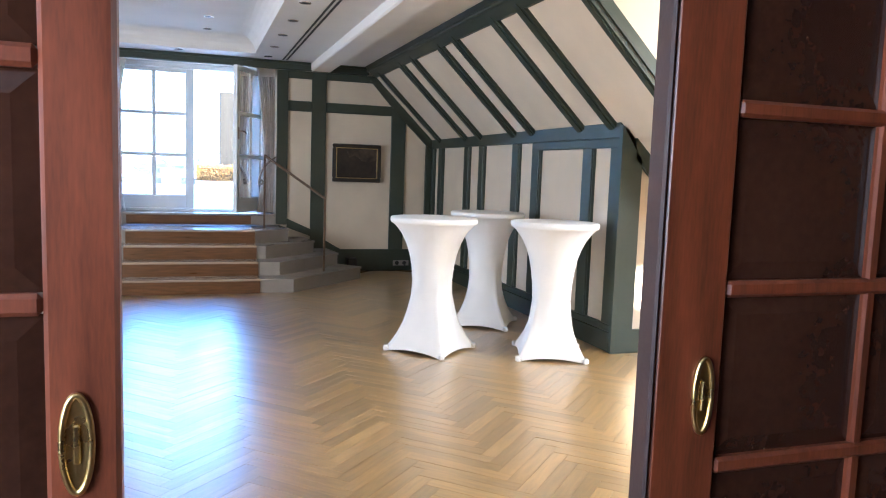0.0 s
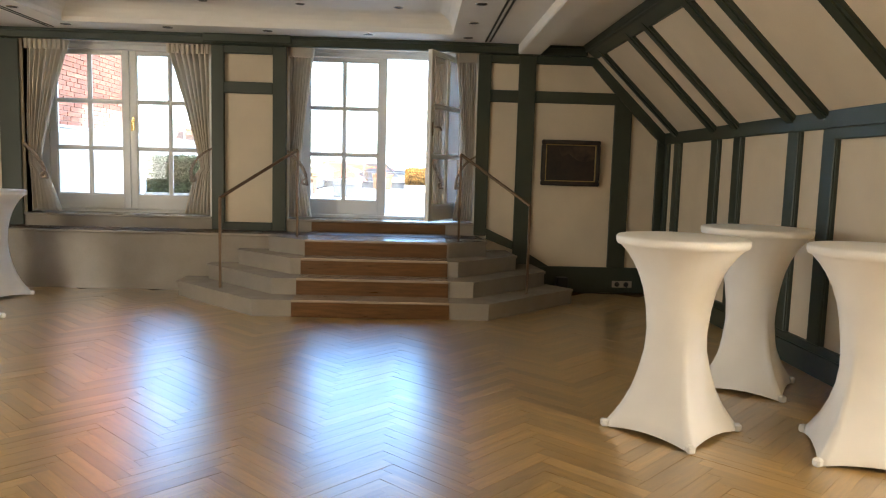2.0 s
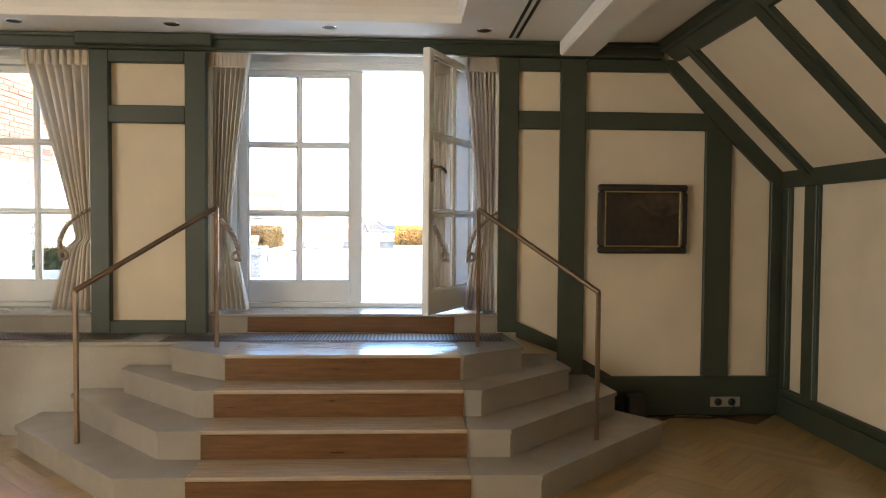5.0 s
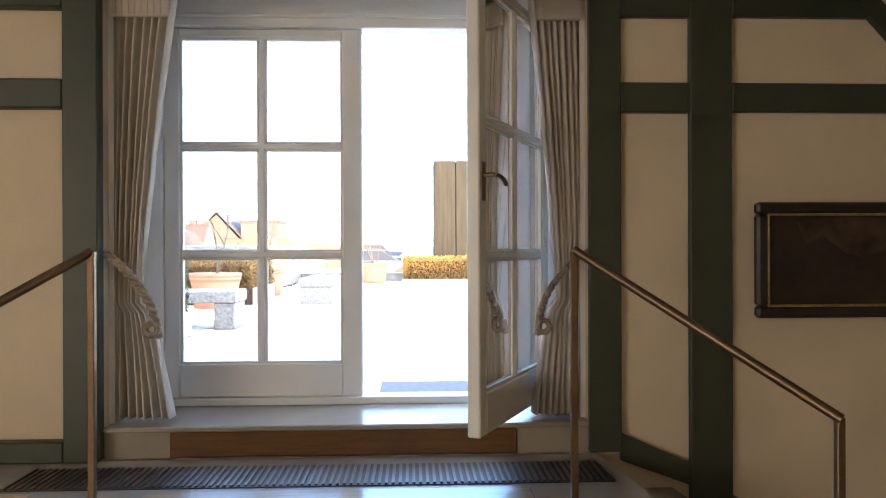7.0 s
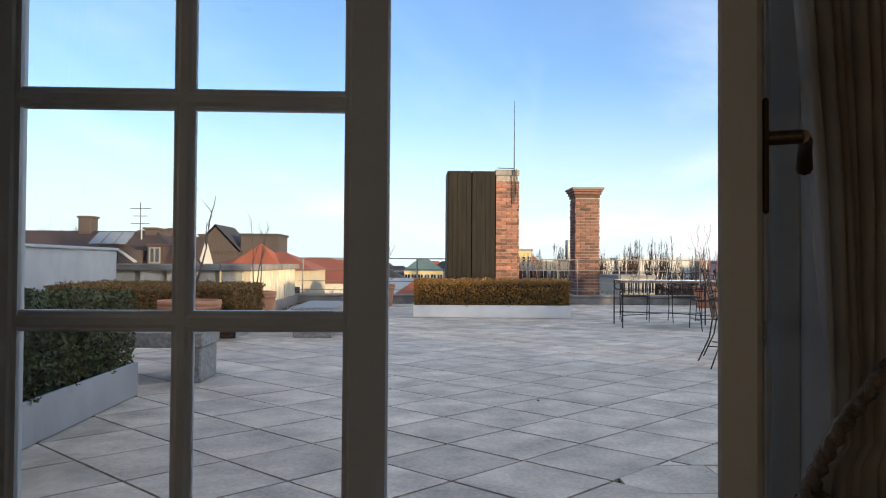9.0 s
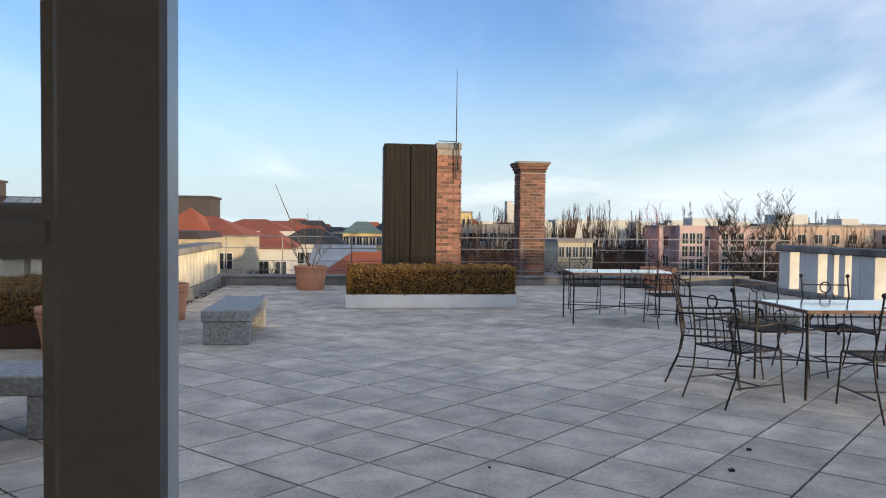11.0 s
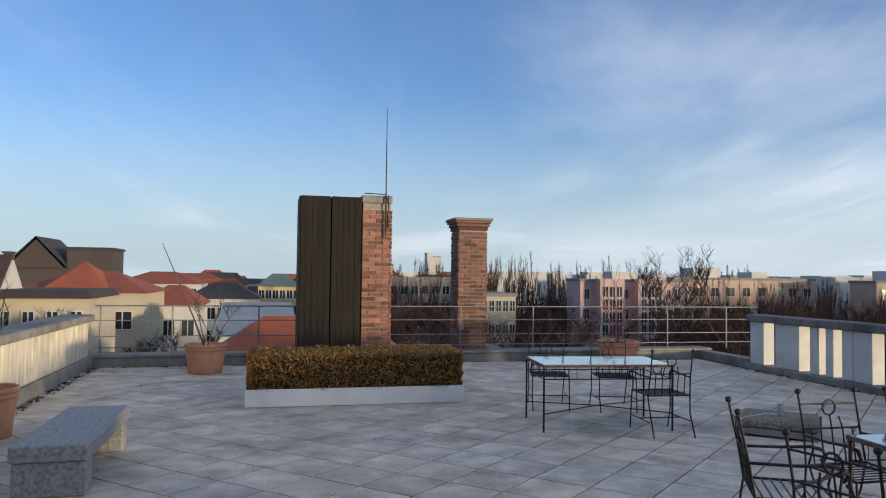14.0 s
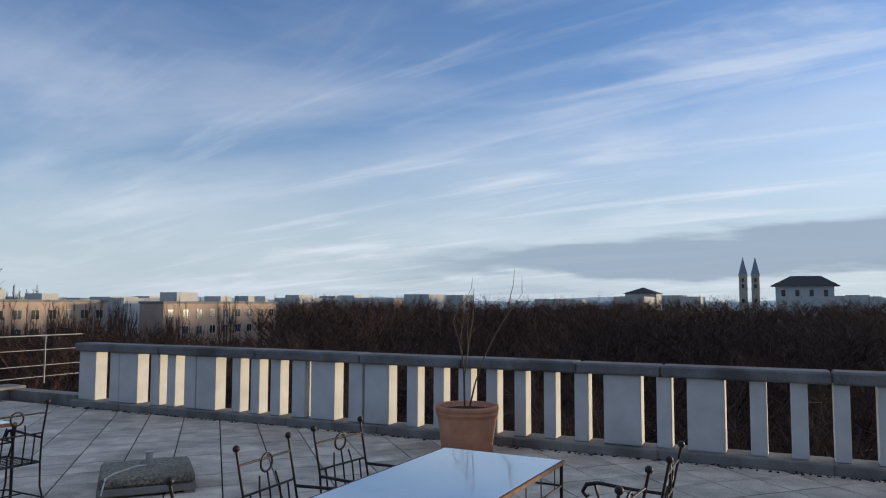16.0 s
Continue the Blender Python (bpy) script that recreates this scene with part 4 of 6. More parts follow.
def planter(x0, x1, y0, y1, h, top, metal, label, mat, seed, count, front=None):
    e = thing("planter", ((x0 + x1) / 2, (y0 + y1) / 2, TERR), label, "planter", "hedge planters")
    t = 0.02
    for k, (a, b, c, d) in enumerate(((x0, x1, y0, y0 + t), (x0, x1, y1 - t, y1), (x0, x0 + t, y0 + t, y1 - t), (x1 - t, x1, y0 + t, y1 - t))):
        part("side_panel", M().box(a, b, c, d, TERR + 0.005, TERR + h, 0.004), front if (front and k == 0) else metal, e)
    part("soil", M().box(x0 + t, x1 - t, y0 + t, y1 - t, TERR + 0.02, TERR + h - 0.03), SOIL, e)
    hb = thing("hedge", ((x0 + x1) / 2, (y0 + y1) / 2, TERR + h - 0.03), "clipped box hedge with bronzed winter leaves" if mat is LEAF else "clipped green box hedge", "hedge", "box hedges")
    i = 0.05
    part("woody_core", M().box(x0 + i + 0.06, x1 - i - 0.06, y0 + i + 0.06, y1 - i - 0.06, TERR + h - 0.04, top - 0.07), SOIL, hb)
    tagged(part("leaves", hedge(x0 + 0.02, x1 - 0.02, y0 + 0.02, y1 - 0.02, TERR + h - 0.02, top, mat, seed, count), mat, hb), kind="stuff")


planter(0.21, 3.11, 24.04, 24.95, 0.23, 1.41, WHITE_METAL, "long low white metal planter box", LEAF, 3, 26000)
planter(-4.55, -2.08, 20.28, 22.15, 0.26, 1.40, ZINC, "low zinc planter box with a brown front", LEAF, 4, 26000, RUST)
planter(-3.45, -1.82, 14.3, 16.22, 0.25, 1.50, ZINC, "low zinc planter box beside the house", LEAF_GREEN, 6, 26000)

# ---- benches, pots ----
bench2 = thing("stone_bench", (-1.1, 21.3, TERR), "speckled grey granite bench on two slab legs", "bench", "granite benches")
part("seat", M().box(-1.39, -0.83, 20.42, 22.15, TERR + 0.27, TERR + 0.40, 0.012), GRANITE, bench2)
part("leg", M().box(-1.37, -0.85, 20.44, 20.66, TERR, TERR + 0.27, 0.01), GRANITE, bench2)
part("leg", M().box(-1.37, -0.85, 21.9, 22.12, TERR, TERR + 0.27, 0.01), GRANITE, bench2)
bench1 = thing("stone_bench", (-2.3, 17.3, TERR), "speckled grey granite bench on two slab legs", "bench", "granite benches")
part("seat", M().box(-3.3, -1.50, 16.74, 17.28, TERR + 0.29, TERR + 0.42, 0.012), GRANITE, bench1)
part("leg", M().box(-1.74, -1.52, 16.76, 17.26, TERR, TERR + 0.29, 0.01), GRANITE, bench1)
part("leg", M().box(-3.28, -3.06, 16.76, 17.26, TERR, TERR + 0.29, 0.01), GRANITE, bench1)


def twigs(seed, at, stems, height, spread_, mat_r=0.012):
    rg = random.Random(seed)

    def grow(p, d, ln, r, depth):
        pts, q = [Vector(p)], Vector(p)
        for i in range(4):
            d = (d + Vector((rg.uniform(-1, 1), rg.uniform(-1, 1), rg.uniform(-0.2, 0.5))) * 0.16).normalized()
            q = q + d * ln / 4
            pts.append(q.copy())
            if depth and i > 0 and rg.random() < 0.75:
                side = Vector((rg.uniform(-1, 1), rg.uniform(-1, 1), rg.uniform(0.1, 0.9))).normalized()
                grow(q, (d * 0.7 + side * 0.8).normalized(), ln * rg.uniform(0.3, 0.55), r * 0.55, depth - 1)
        m.tube(pts, [r, r * 0.85, r * 0.7, r * 0.5, r * 0.3], 5)
    out = []
    for s in range(stems):
        m = M()
        out.append(m)
        a = rg.uniform(0, 6.28)
        d = Vector((math.cos(a) * spread_, math.sin(a) * spread_, 1)).normalized()
        grow((at[0] + math.cos(a) * 0.03, at[1] + math.sin(a) * 0.03, at[2]), d, height * rg.uniform(0.75, 1.1), mat_r, 2)
    return out


def pot(x, y, r0, r1, h, seed, stems, height, spread_, label, mat=None, thick=0.012):
    e = thing("flower_pot", (x, y, TERR), label, "flower pot", "terracotta pots")
    prof = [(0.001, 0), (r0, 0), (r0 + 0.012, 0.01), (r0 + (r1 - r0) * 0.4, h * 0.4), (r0 + (r1 - r0) * 0.72, h * 0.72), (r1 * 0.955, h * 0.80), (r1 * 0.985, h * 0.805),
            (r1 * 0.99, h * 0.87), (r1 * 0.97, h * 0.885), (r1, h * 0.89), (r1 * 1.005, h * 0.975), (r1 * 0.99, h), (r1 * 0.92, h), (r1 * 0.90, h * 0.97), (r1 * 0.88, h * 0.88), (0.001, h * 0.88)]
    part("pot", M().lathe(prof, 36, (x, y, TERR)), TERRACOTTA, e)
    part("soil", M().lathe([(0.001, h * 0.90), (r1 * 0.6, h * 0.905), (r1 * 0.885, h * 0.885)], 24, (x, y, TERR)), SOIL, e)
    sh = thing("shrub", (x, y, TERR + h * 0.9), "bare winter shrub with thin upright stems" if mat is None else "bare shrub with reddish twigs", "shrub", "potted shrubs")
    for st_m in twigs(seed, (x, y, TERR + h * 0.89), stems, height, spread_, thick):
        part("stem", st_m, mat or TWIG, sh)


pot(-2.54, 19.85, 0.29, 0.38, 0.52, 21, 2, 1.0, 0.18, "large terracotta pot with a bare shrub", None, 0.018)
pot(-2.33, 22.75, 0.24, 0.31, 0.52, 22, 3, 1.05, 0.3, "terracotta pot half hidden behind the planter")
pot(-0.56, 27.6, 0.27, 0.35, 0.50, 23, 2, 0.95, 0.2, "terracotta pot by the railing with leaning twigs")
part("stem", M().tube([(-0.58, 27.6, TERR + 0.44), (-0.78, 27.6, 1.7), (-1.05, 27.58, 2.35), (-1.30, 27.55, 2.95)], [0.018, 0.015, 0.011, 0.006], 6), TWIG, [o for o in bpy.data.objects if o.name.startswith("shrub")][-1])
pot(7.15, 27.55, 0.29, 0.41, 0.50, 24, 9, 1.05, 0.28, "terracotta pot by the railing with red twigs", RED_TWIG, 0.008)
pot(9.0, 19.48, 0.29, 0.375, 0.54, 25, 3, 1.35, 0.16, "terracotta pot by the balustrade with a bare shrub", None, 0.012)

# umbrella foot
foot = thing("umbrella_base", (6.1, 21.55, TERR), "square weathered concrete umbrella base with a pipe stub", "umbrella base")
fm = pose(6.12, 21.55, TERR, 0, 0, -42)
part("tray", M().box(-0.42, 0.42, -0.39, 0.39, 0.02, 0.085, 0.008, fm), CONCRETE, foot)
for i, j in ((-1, -1), (-1, 1), (1, -1), (1, 1)):
    part("tray_foot", M().box(i * 0.36 - 0.05, i * 0.36 + 0.05, j * 0.33 - 0.05, j * 0.33 + 0.05, 0.0, 0.022, 0, fm), CONCRETE, foot)
part("slab", M().box(-0.41, 0.41, -0.38, 0.38, 0.085, 0.185, 0.028, fm), GRAVEL, foot)
part("pipe", M().tube([(0.02, 0.02, 0.17), (0.02, 0.02, 0.325)], 0.036, 14, fm), ZINC_PIPE, foot, "bright galvanised pipe stub")
part("cable", M().tube([(0.0, 0.0, 0.20), (-0.1, -0.12, 0.22), (-0.28, -0.2, 0.185), (-0.35, -0.36, 0.18), (-0.38, -0.43, 0.05)], 0.008, 6, fm), BALUSTER, foot)

# ---- iron garden furniture ----


def iron_chair(at):
    e = thing("garden_chair", (0, 0, 0), "wrought iron garden armchair with ball finials and slatted seat", "chair", "wrought iron garden chairs")
    S, R = 0.44, 0.0078
    for s in (-1, 1):
        part("back_leg", M().tube([(s * 0.245, -0.22, S), (s * 0.232, -0.25, 0.25), (s * 0.235, -0.36, 0.0)], R, 6), IRON, e)
        part("front_leg", M().tube([(s * 0.235, 0.22, S), (s * 0.24, 0.235, 0.22), (s * 0.232, 0.28, 0.0)], R, 6), IRON, e)
        part("back_post", M().tube([(s * 0.245, -0.22, S), (s * 0.232, -0.255, 0.66), (s * 0.235, -0.31, 0.92)], R, 6), IRON, e)
        part("finial", M().ball((s * 0.235, -0.312, 0.935), 0.021), IRON, e)
        arm = [(s * 0.232, -0.25, 0.64), (s * 0.25, 0.0, 0.645), (s * 0.25, 0.18, 0.66), (s * 0.25, 0.25, 0.645), (s * 0.248, 0.275, 0.60), (s * 0.246, 0.25, 0.57), (s * 0.245, 0.235, 0.585)]
        part("armrest", M().tube(arm, [0.010, 0.010, 0.012, 0.014, 0.013, 0.011, 0.008], 6).tube([(s * 0.245, 0.20, 0.655), (s * 0.245, 0.17, 0.55), (s * 0.235, 0.20, S)], R, 6), IRON, e)
        part("stretcher", M().tube([(s * 0.252, -0.27, 0.16), (s * 0.243, 0.245, 0.16)], 0.007, 6), IRON, e)
    part("stretcher", M().tube([(-0.245, 0.0, 0.16), (0.245, 0.0, 0.16)], 0.007, 6), IRON, e)
    seat = M().tube([(-0.24, -0.22, S), (0.24, -0.22, S), (0.235, 0.22, S), (-0.235, 0.22, S), (-0.24, -0.22, S)], 0.009, 6)
    seat_ob = part("seat", seat, IRON, e)
    for k in range(7):
        y = -0.18 + k * 0.056
        part("slat", M().box(-0.235, 0.235, y, y + 0.012, S - 0.003, S + 0.004, 0.002), IRON, seat_ob)
    br = M().tube([(-0.234, -0.292, 0.845), (0.234, -0.292, 0.845)], 0.007, 6).tube([(-0.232, -0.26, 0.68), (0.232, -0.26, 0.68)], 0.007, 6)
    for x in (-0.09, 0.09):
        br.tube([(x, -0.26, 0.68), (x * 0.8, -0.277, 0.76)], 0.006, 5)
        br.tube([(x, -0.26, 0.68), (x, -0.225, S)], 0.006, 5)
    br.tube([(0, -0.225, S), (0, -0.26, 0.68), (0, -0.28, 0.775)], 0.006, 5)
    br.tube([(-0.17, -0.225, S), (-0.17, -0.26, 0.68)], 0.006, 5).tube([(0.17, -0.225, S), (0.17, -0.26, 0.68)], 0.006, 5)
    part("backrest", br, IRON, e)
    part("ring", M().ring((0, -0.287, 0.82), 0.052, 0.007), IRON, e)
    e.matrix_basis = at
    return e


def garden_table(at):
    e = thing("garden_table", (0, 0, 0), "iron garden table with a reflecting glass top", "table", "iron garden tables")
    a, b, H = 0.765, 0.44, 0.745
    part("tabletop", M().box(-a + 0.018, a - 0.018, -b + 0.018, b - 0.018, H - 0.018, H + 0.002, 0.003), MIRROR_TOP, e, "glossy pale glass table top")
    rim = M().box(-a, a, -b, -b + 0.018, H - 0.028, H, 0.003).box(-a, a, b - 0.018, b, H - 0.028, H, 0.003)
    rim.box(-a, -a + 0.018, -b + 0.018, b - 0.018, H - 0.028, H, 0.003).box(a - 0.018, a, -b + 0.018, b - 0.018, H - 0.028, H, 0.003)
    part("rim", rim, IRON_RUST, e, "rusty brown angle iron rim")
    for sx in (-1, 1):
        for sy in (-1, 1):
            part("leg", M().tube([(sx * (a - 0.02), sy * (b - 0.02), 0), (sx * (a - 0.02), sy * (b - 0.02), H - 0.03)], 0.012, 6), IRON, e)
    ap = M()
    for sy in (-1, 1):
        ap.tube([(-a + 0.02, sy * (b - 0.02), H - 0.16), (a - 0.02, sy * (b - 0.02), H - 0.16)], 0.007, 5)
        for k in range(6):
            x = -a + 0.15 + k * 0.246
            ap.tube([(x, sy * (b - 0.02), H - 0.16), (x, sy * (b - 0.02), H - 0.035)], 0.004, 4)
    for sx in (-1, 1):
        ap.tube([(sx * (a - 0.02), -b + 0.02, H - 0.16), (sx * (a - 0.02), b - 0.02, H - 0.16)], 0.007, 5)
        ap.ring((sx * (a - 0.02), 0, H - 0.10), 0.055, 0.006)
        ap.tube([(sx * (a - 0.02), -b + 0.02, 0.2), (0, 0, 0.22), (sx * (a - 0.02), b - 0.02, 0.2)], 0.007, 5)
    part("apron", ap, IRON, e)
    e.matrix_basis = at
    return e


tb = garden_table(pose(4.81, 17.79, TERR, 0, 0, -2.5))
copy_thing(tb, pose(4.27, 22.34, TERR, 0, 0, -6.5))
first_chair = iron_chair(pose(3.48, 17.47, TERR, 0, 0, -73))
for x, y, a in ((3.60, 18.21, -118), (4.38, 18.48, 180), (5.07, 18.45, 172), (5.15, 16.89, 0), (4.43, 16.97, -6),
                (4.11, 23.47, 166), (4.92, 23.22, 168), (4.79, 21.81, -4)):
    copy_thing(first_chair, pose(x, y, TERR, 0, 0, a))


# ---- things in the hall ----


def cocktail_table(at):
    e = thing("cocktail_table", (0, 0, 0), "tall round cocktail table in a white stretch cover", "table", "covered cocktail tables")
    prof = ((0.0, 0.385), (0.03, 0.375), (0.08, 0.335), (0.15, 0.285), (0.24, 0.238), (0.34, 0.205), (0.46, 0.176), (0.58, 0.168), (0.70, 0.176), (0.80, 0.196), (0.88, 0.222),
            (0.95, 0.256), (1.0, 0.289), (1.035, 0.320), (1.055, 0.341))
    n = 64
    vs, fs = [], []
    for z, r in prof:
        sq = max(0.0, 1 - z / 0.62) ** 0.8
        for k in range(n):
            a = 2 * math.pi * k / n
            q = 0.7071 / max(abs(math.cos(a - math.pi / 4)), abs(math.sin(a - math.pi / 4)))
            corner = (q - 0.7071) / 0.2929
            rr = r * (1 - sq + sq * (q * 0.93 + 0.07 * corner ** 3))
            lift = 0.028 * (1 - corner) * max(0, 1 - z / 0.12)
            fold = 0.003 * math.sin(a * 22 + 3 * math.sin(a)) * max(0, (z - 0.8) / 0.25)
            vs.append(((rr + fold) * math.cos(a), (rr + fold) * math.sin(a), z + lift))
    for i in range(len(prof) - 1):
        for k in range(n):
            fs.append((i * n + k, i * n + (k + 1) % n, (i + 1) * n + (k + 1) % n, (i + 1) * n + k))
    part("cover", M().add(vs, fs, True), LINEN, e)
    part("top_cover", M().lathe([(0.330, 1.048), (0.350, 1.052), (0.358, 1.07), (0.358, 1.092), (0.350, 1.10), (0.3, 1.101), (0.001, 1.101)], 64), LINEN, e)
    for k in range(4):
        a = math.pi / 2 * k
        x, y = 0.375 * math.cos(a), 0.375 * math.sin(a)
        part("foot", M().box(x - 0.022, x + 0.022, y - 0.022, y + 0.022, 0, 0.045, 0.01), LINEN, e)
    e.matrix_basis = at
    return e


ct = cocktail_table(pose(2.02, 7.34, 0, 0, 0, -4))
for x, y, a in ((2.93, 6.97, 24), (2.85, 8.22, 12), (-3.83, 11.0, 20), (-3.45, 9.75, 35)):
    copy_thing(ct, pose(x, y, 0, 0, 0, a))


def curtain(x_out, x_in, tie, top_in, label):
    """Tied back to the side x_out; falls from the rail between x_out and top_in; gathered at the tie and flaring below."""
    e = thing("curtain", (x_out, 12.15, 0.81), label, "curtain", "tied back curtains")
    s = 1 if top_in > x_out else -1
    nu, nv = 90, 40
    vs, fs = [], []
    zt, z0 = 2.79, 0.82
    for j in range(nv + 1):
        z = z0 + (zt - z0) * j / nv
        if z > tie:
            f = (z - tie) / (zt - tie)
            w = 0.13 + (abs(top_in - x_out) - 0.13) * f ** 1.25
            off = 0.02 * f
        else:
            f = (tie - z) / (tie - z0)
            w = 0.13 + (x_in - 0.13) * f ** 0.7
            off = 0.02
        amp = 0.020 + 0.024 * min(1, abs(z - tie) / 0.5)
        for i in range(nu + 1):
            u = i / nu
            x = x_out + s * (off + w * u)
            y = 12.17 + amp * math.sin(u * 2 * math.pi * 7 + 0.6 * math.sin(z * 3)) + 0.012 * math.sin(u * 31 + z * 2)
            vs.append((x, y, z))
    W = nu + 1
    for j in range(nv):
        for i in range(nu):
            fs.append((j * W + i, j * W + i + 1, (j + 1) * W + i + 1, (j + 1) * W + i))
    cl = part("cloth", M().add(vs, fs, True), CURTAIN, e)
    sol = cl.modifiers.new("thickness", "SOLIDIFY")
    sol.thickness = 0.006
    for k in range(9):
        x = x_out + s * (0.03 + (abs(top_in - x_out) - 0.05) * k / 8)
        part("pleat", M().box(x - 0.018, x + 0.018, 12.10, 12.13, 2.68, 2.80, 0.008), CURTAIN, cl)
    rp = M()
    for ph in (0, math.pi):
        pts = []
        for k in range(40):
            u = k / 39
            x = x_out + s * (-0.03 + 0.25 * math.sin(u * math.pi / 2))
            y = 12.10 - 0.055 * math.sin(u * math.pi)
            z = tie + 0.24 - 0.34 * u ** 1.3
            pts.append((x + 0.010 * math.cos(u * 40 + ph), y + 0.010 * math.sin(u * 40 + ph), z + 0.006 * math.cos(u * 40 + ph)))
        rp.tube(pts, 0.012, 6)
    kx = x_out + s * 0.22
    rp.ring((kx - s * 0.02, 12.10, tie - 0.12), 0.028, 0.015, n=14)
    rp.tube([(kx, 12.11, tie - 0.10), (kx + s * 0.005, 12.13, tie - 0.16)], 0.018, 8)
    part("tie_back", rp, ROPE, e, "twisted brown cord tie-back")


curtain(-4.00, 0.34, 1.36, -3.52, "cream lined curtain tied back beside the window")
curtain(-1.88, 0.30, 1.36, -2.38, "cream lined curtain tied back beside the window")
curtain(-0.98, 0.26, 1.36, -0.70, "cream lined curtain tied back beside the terrace door")
curtain(1.23, 0.22, 1.36, 1.00, "cream lined curtain tied back behind the open leaf")
part("curtain_rail", M().box(-4.0, -1.87, 12.10, 12.13, 2.795, 2.815).box(-0.98, 1.23, 12.10, 12.13, 2.795, 2.815), WHITE_WOOD, wall_north)

pic = thing("painting", (2.36, 12.03, 1.28), "dark landscape painting in a black and gilt frame", "painting")
PX0, PX1, PZ0, PZ1, PY = 2.005, 2.705, 1.28, 1.815, 11.99
fr = M()
for x0, x1, z0, z1 in ((PX0, PX1, PZ0, PZ0 + 0.055), (PX0, PX1, PZ1 - 0.055, PZ1), (PX0, PX0 + 0.055, PZ0 + 0.055, PZ1 - 0.055), (PX1 - 0.055, PX1, PZ0 + 0.055, PZ1 - 0.055)):
    fr.box(x0, x1, PY, PY + 0.05, z0, z1, 0.012)
part("frame", fr, PICTURE_FRAME, pic)
gl = M()
for x0, x1, z0, z1 in ((PX0 + 0.05, PX1 - 0.05, PZ0 + 0.05, PZ0 + 0.062), (PX0 + 0.05, PX1 - 0.05, PZ1 - 0.062, PZ1 - 0.05), (PX0 + 0.05, PX0 + 0.062, PZ0 + 0.05, PZ1 - 0.05), (PX1 - 0.062, PX1 - 0.05, PZ0 + 0.05, PZ1 - 0.05)):
    gl.box(x0, x1, PY + 0.006, PY + 0.045, z0, z1, 0.003)
part("gilt_slip", gl, GILT, pic)
part("canvas", M().box(PX0 + 0.06, PX1 - 0.06, PY + 0.03, PY + 0.04, PZ0 + 0.06, PZ1 - 0.06), CANVAS, pic)
part("painted_sky", M().side([(2.25, 1.62), (2.33, 1.66), (2.44, 1.58), (2.53, 1.56), (2.64, 1.60), (2.64, 1.74), (2.45, 1.75), (2.2, 1.73)], PY + 0.028, PY + 0.031), CANVAS_SKY, pic)

outlet = thing("socket_strip", (3.05, 12.0, 0.07), "grey double wall socket above the floor", "socket")
part("plate", M().box(2.93, 3.17, 12.025, 12.038, 0.07, 0.15, 0.004), STONE, outlet)
for x in (2.99, 3.10):
    part("socket", M().lathe([(0.03, 0), (0.03, 0.004), (0.001, 0.004)], 16, (0, 0, 0), pose(x, 12.026, 0.11, 90)), BLACK, outlet)
cab = thing("floor_cable", (2.8, 11.9, 0.0), "thin black cable lying by the skirting", "cable")
part("cable", M().tube([(3.1, 11.98, 0.09), (3.05, 11.95, 0.02), (2.9, 11.93, 0.008), (2.7, 11.97, 0.008), (2.5, 11.95, 0.008)], 0.006, 6), BLACK, cab)
box_ = thing("black_box", (2.3, 11.9, 0.0), "small black box on the floor beside the stairs", "box")
part("case", M().box(2.22, 2.36, 11.84, 11.98, 0.0, 0.20, 0.01), BLACK, box_)

spot = thing("ceiling_spot", (0, 0, 0), "small recessed ceiling downlight, switched off", "downlight", "ceiling downlights")
part("trim_ring", M().lathe([(0.043, -0.004), (0.052, -0.005), (0.055, -0.001), (0.055, 0.0)], 20), CHROME, spot)
part("bulb", M().lathe([(0.001, -0.001), (0.03, -0.002), (0.044, -0.003)], 16), BLACK, spot)
places = [(x, 11.72, CEIL) for x in (-3.33, -2.23, -1.14, -0.03, 1.08)] + [(1.08, y, CEIL) for y in (10.88, 10.02, 9.15, 8.3, 7.4)] + [(-3.45, y, CEIL) for y in (10.88, 10.02)]
places += [(x, 11.24 - 1.6 * k, CEIL + 0.2) for k in (0, 0.5, 1.2) for x in (-2.73, -1.71, -0.71, 0.31)]
spot.matrix_basis = pose(*places[0])
for p in places[1:]:
    copy_thing(spot, pose(*p))


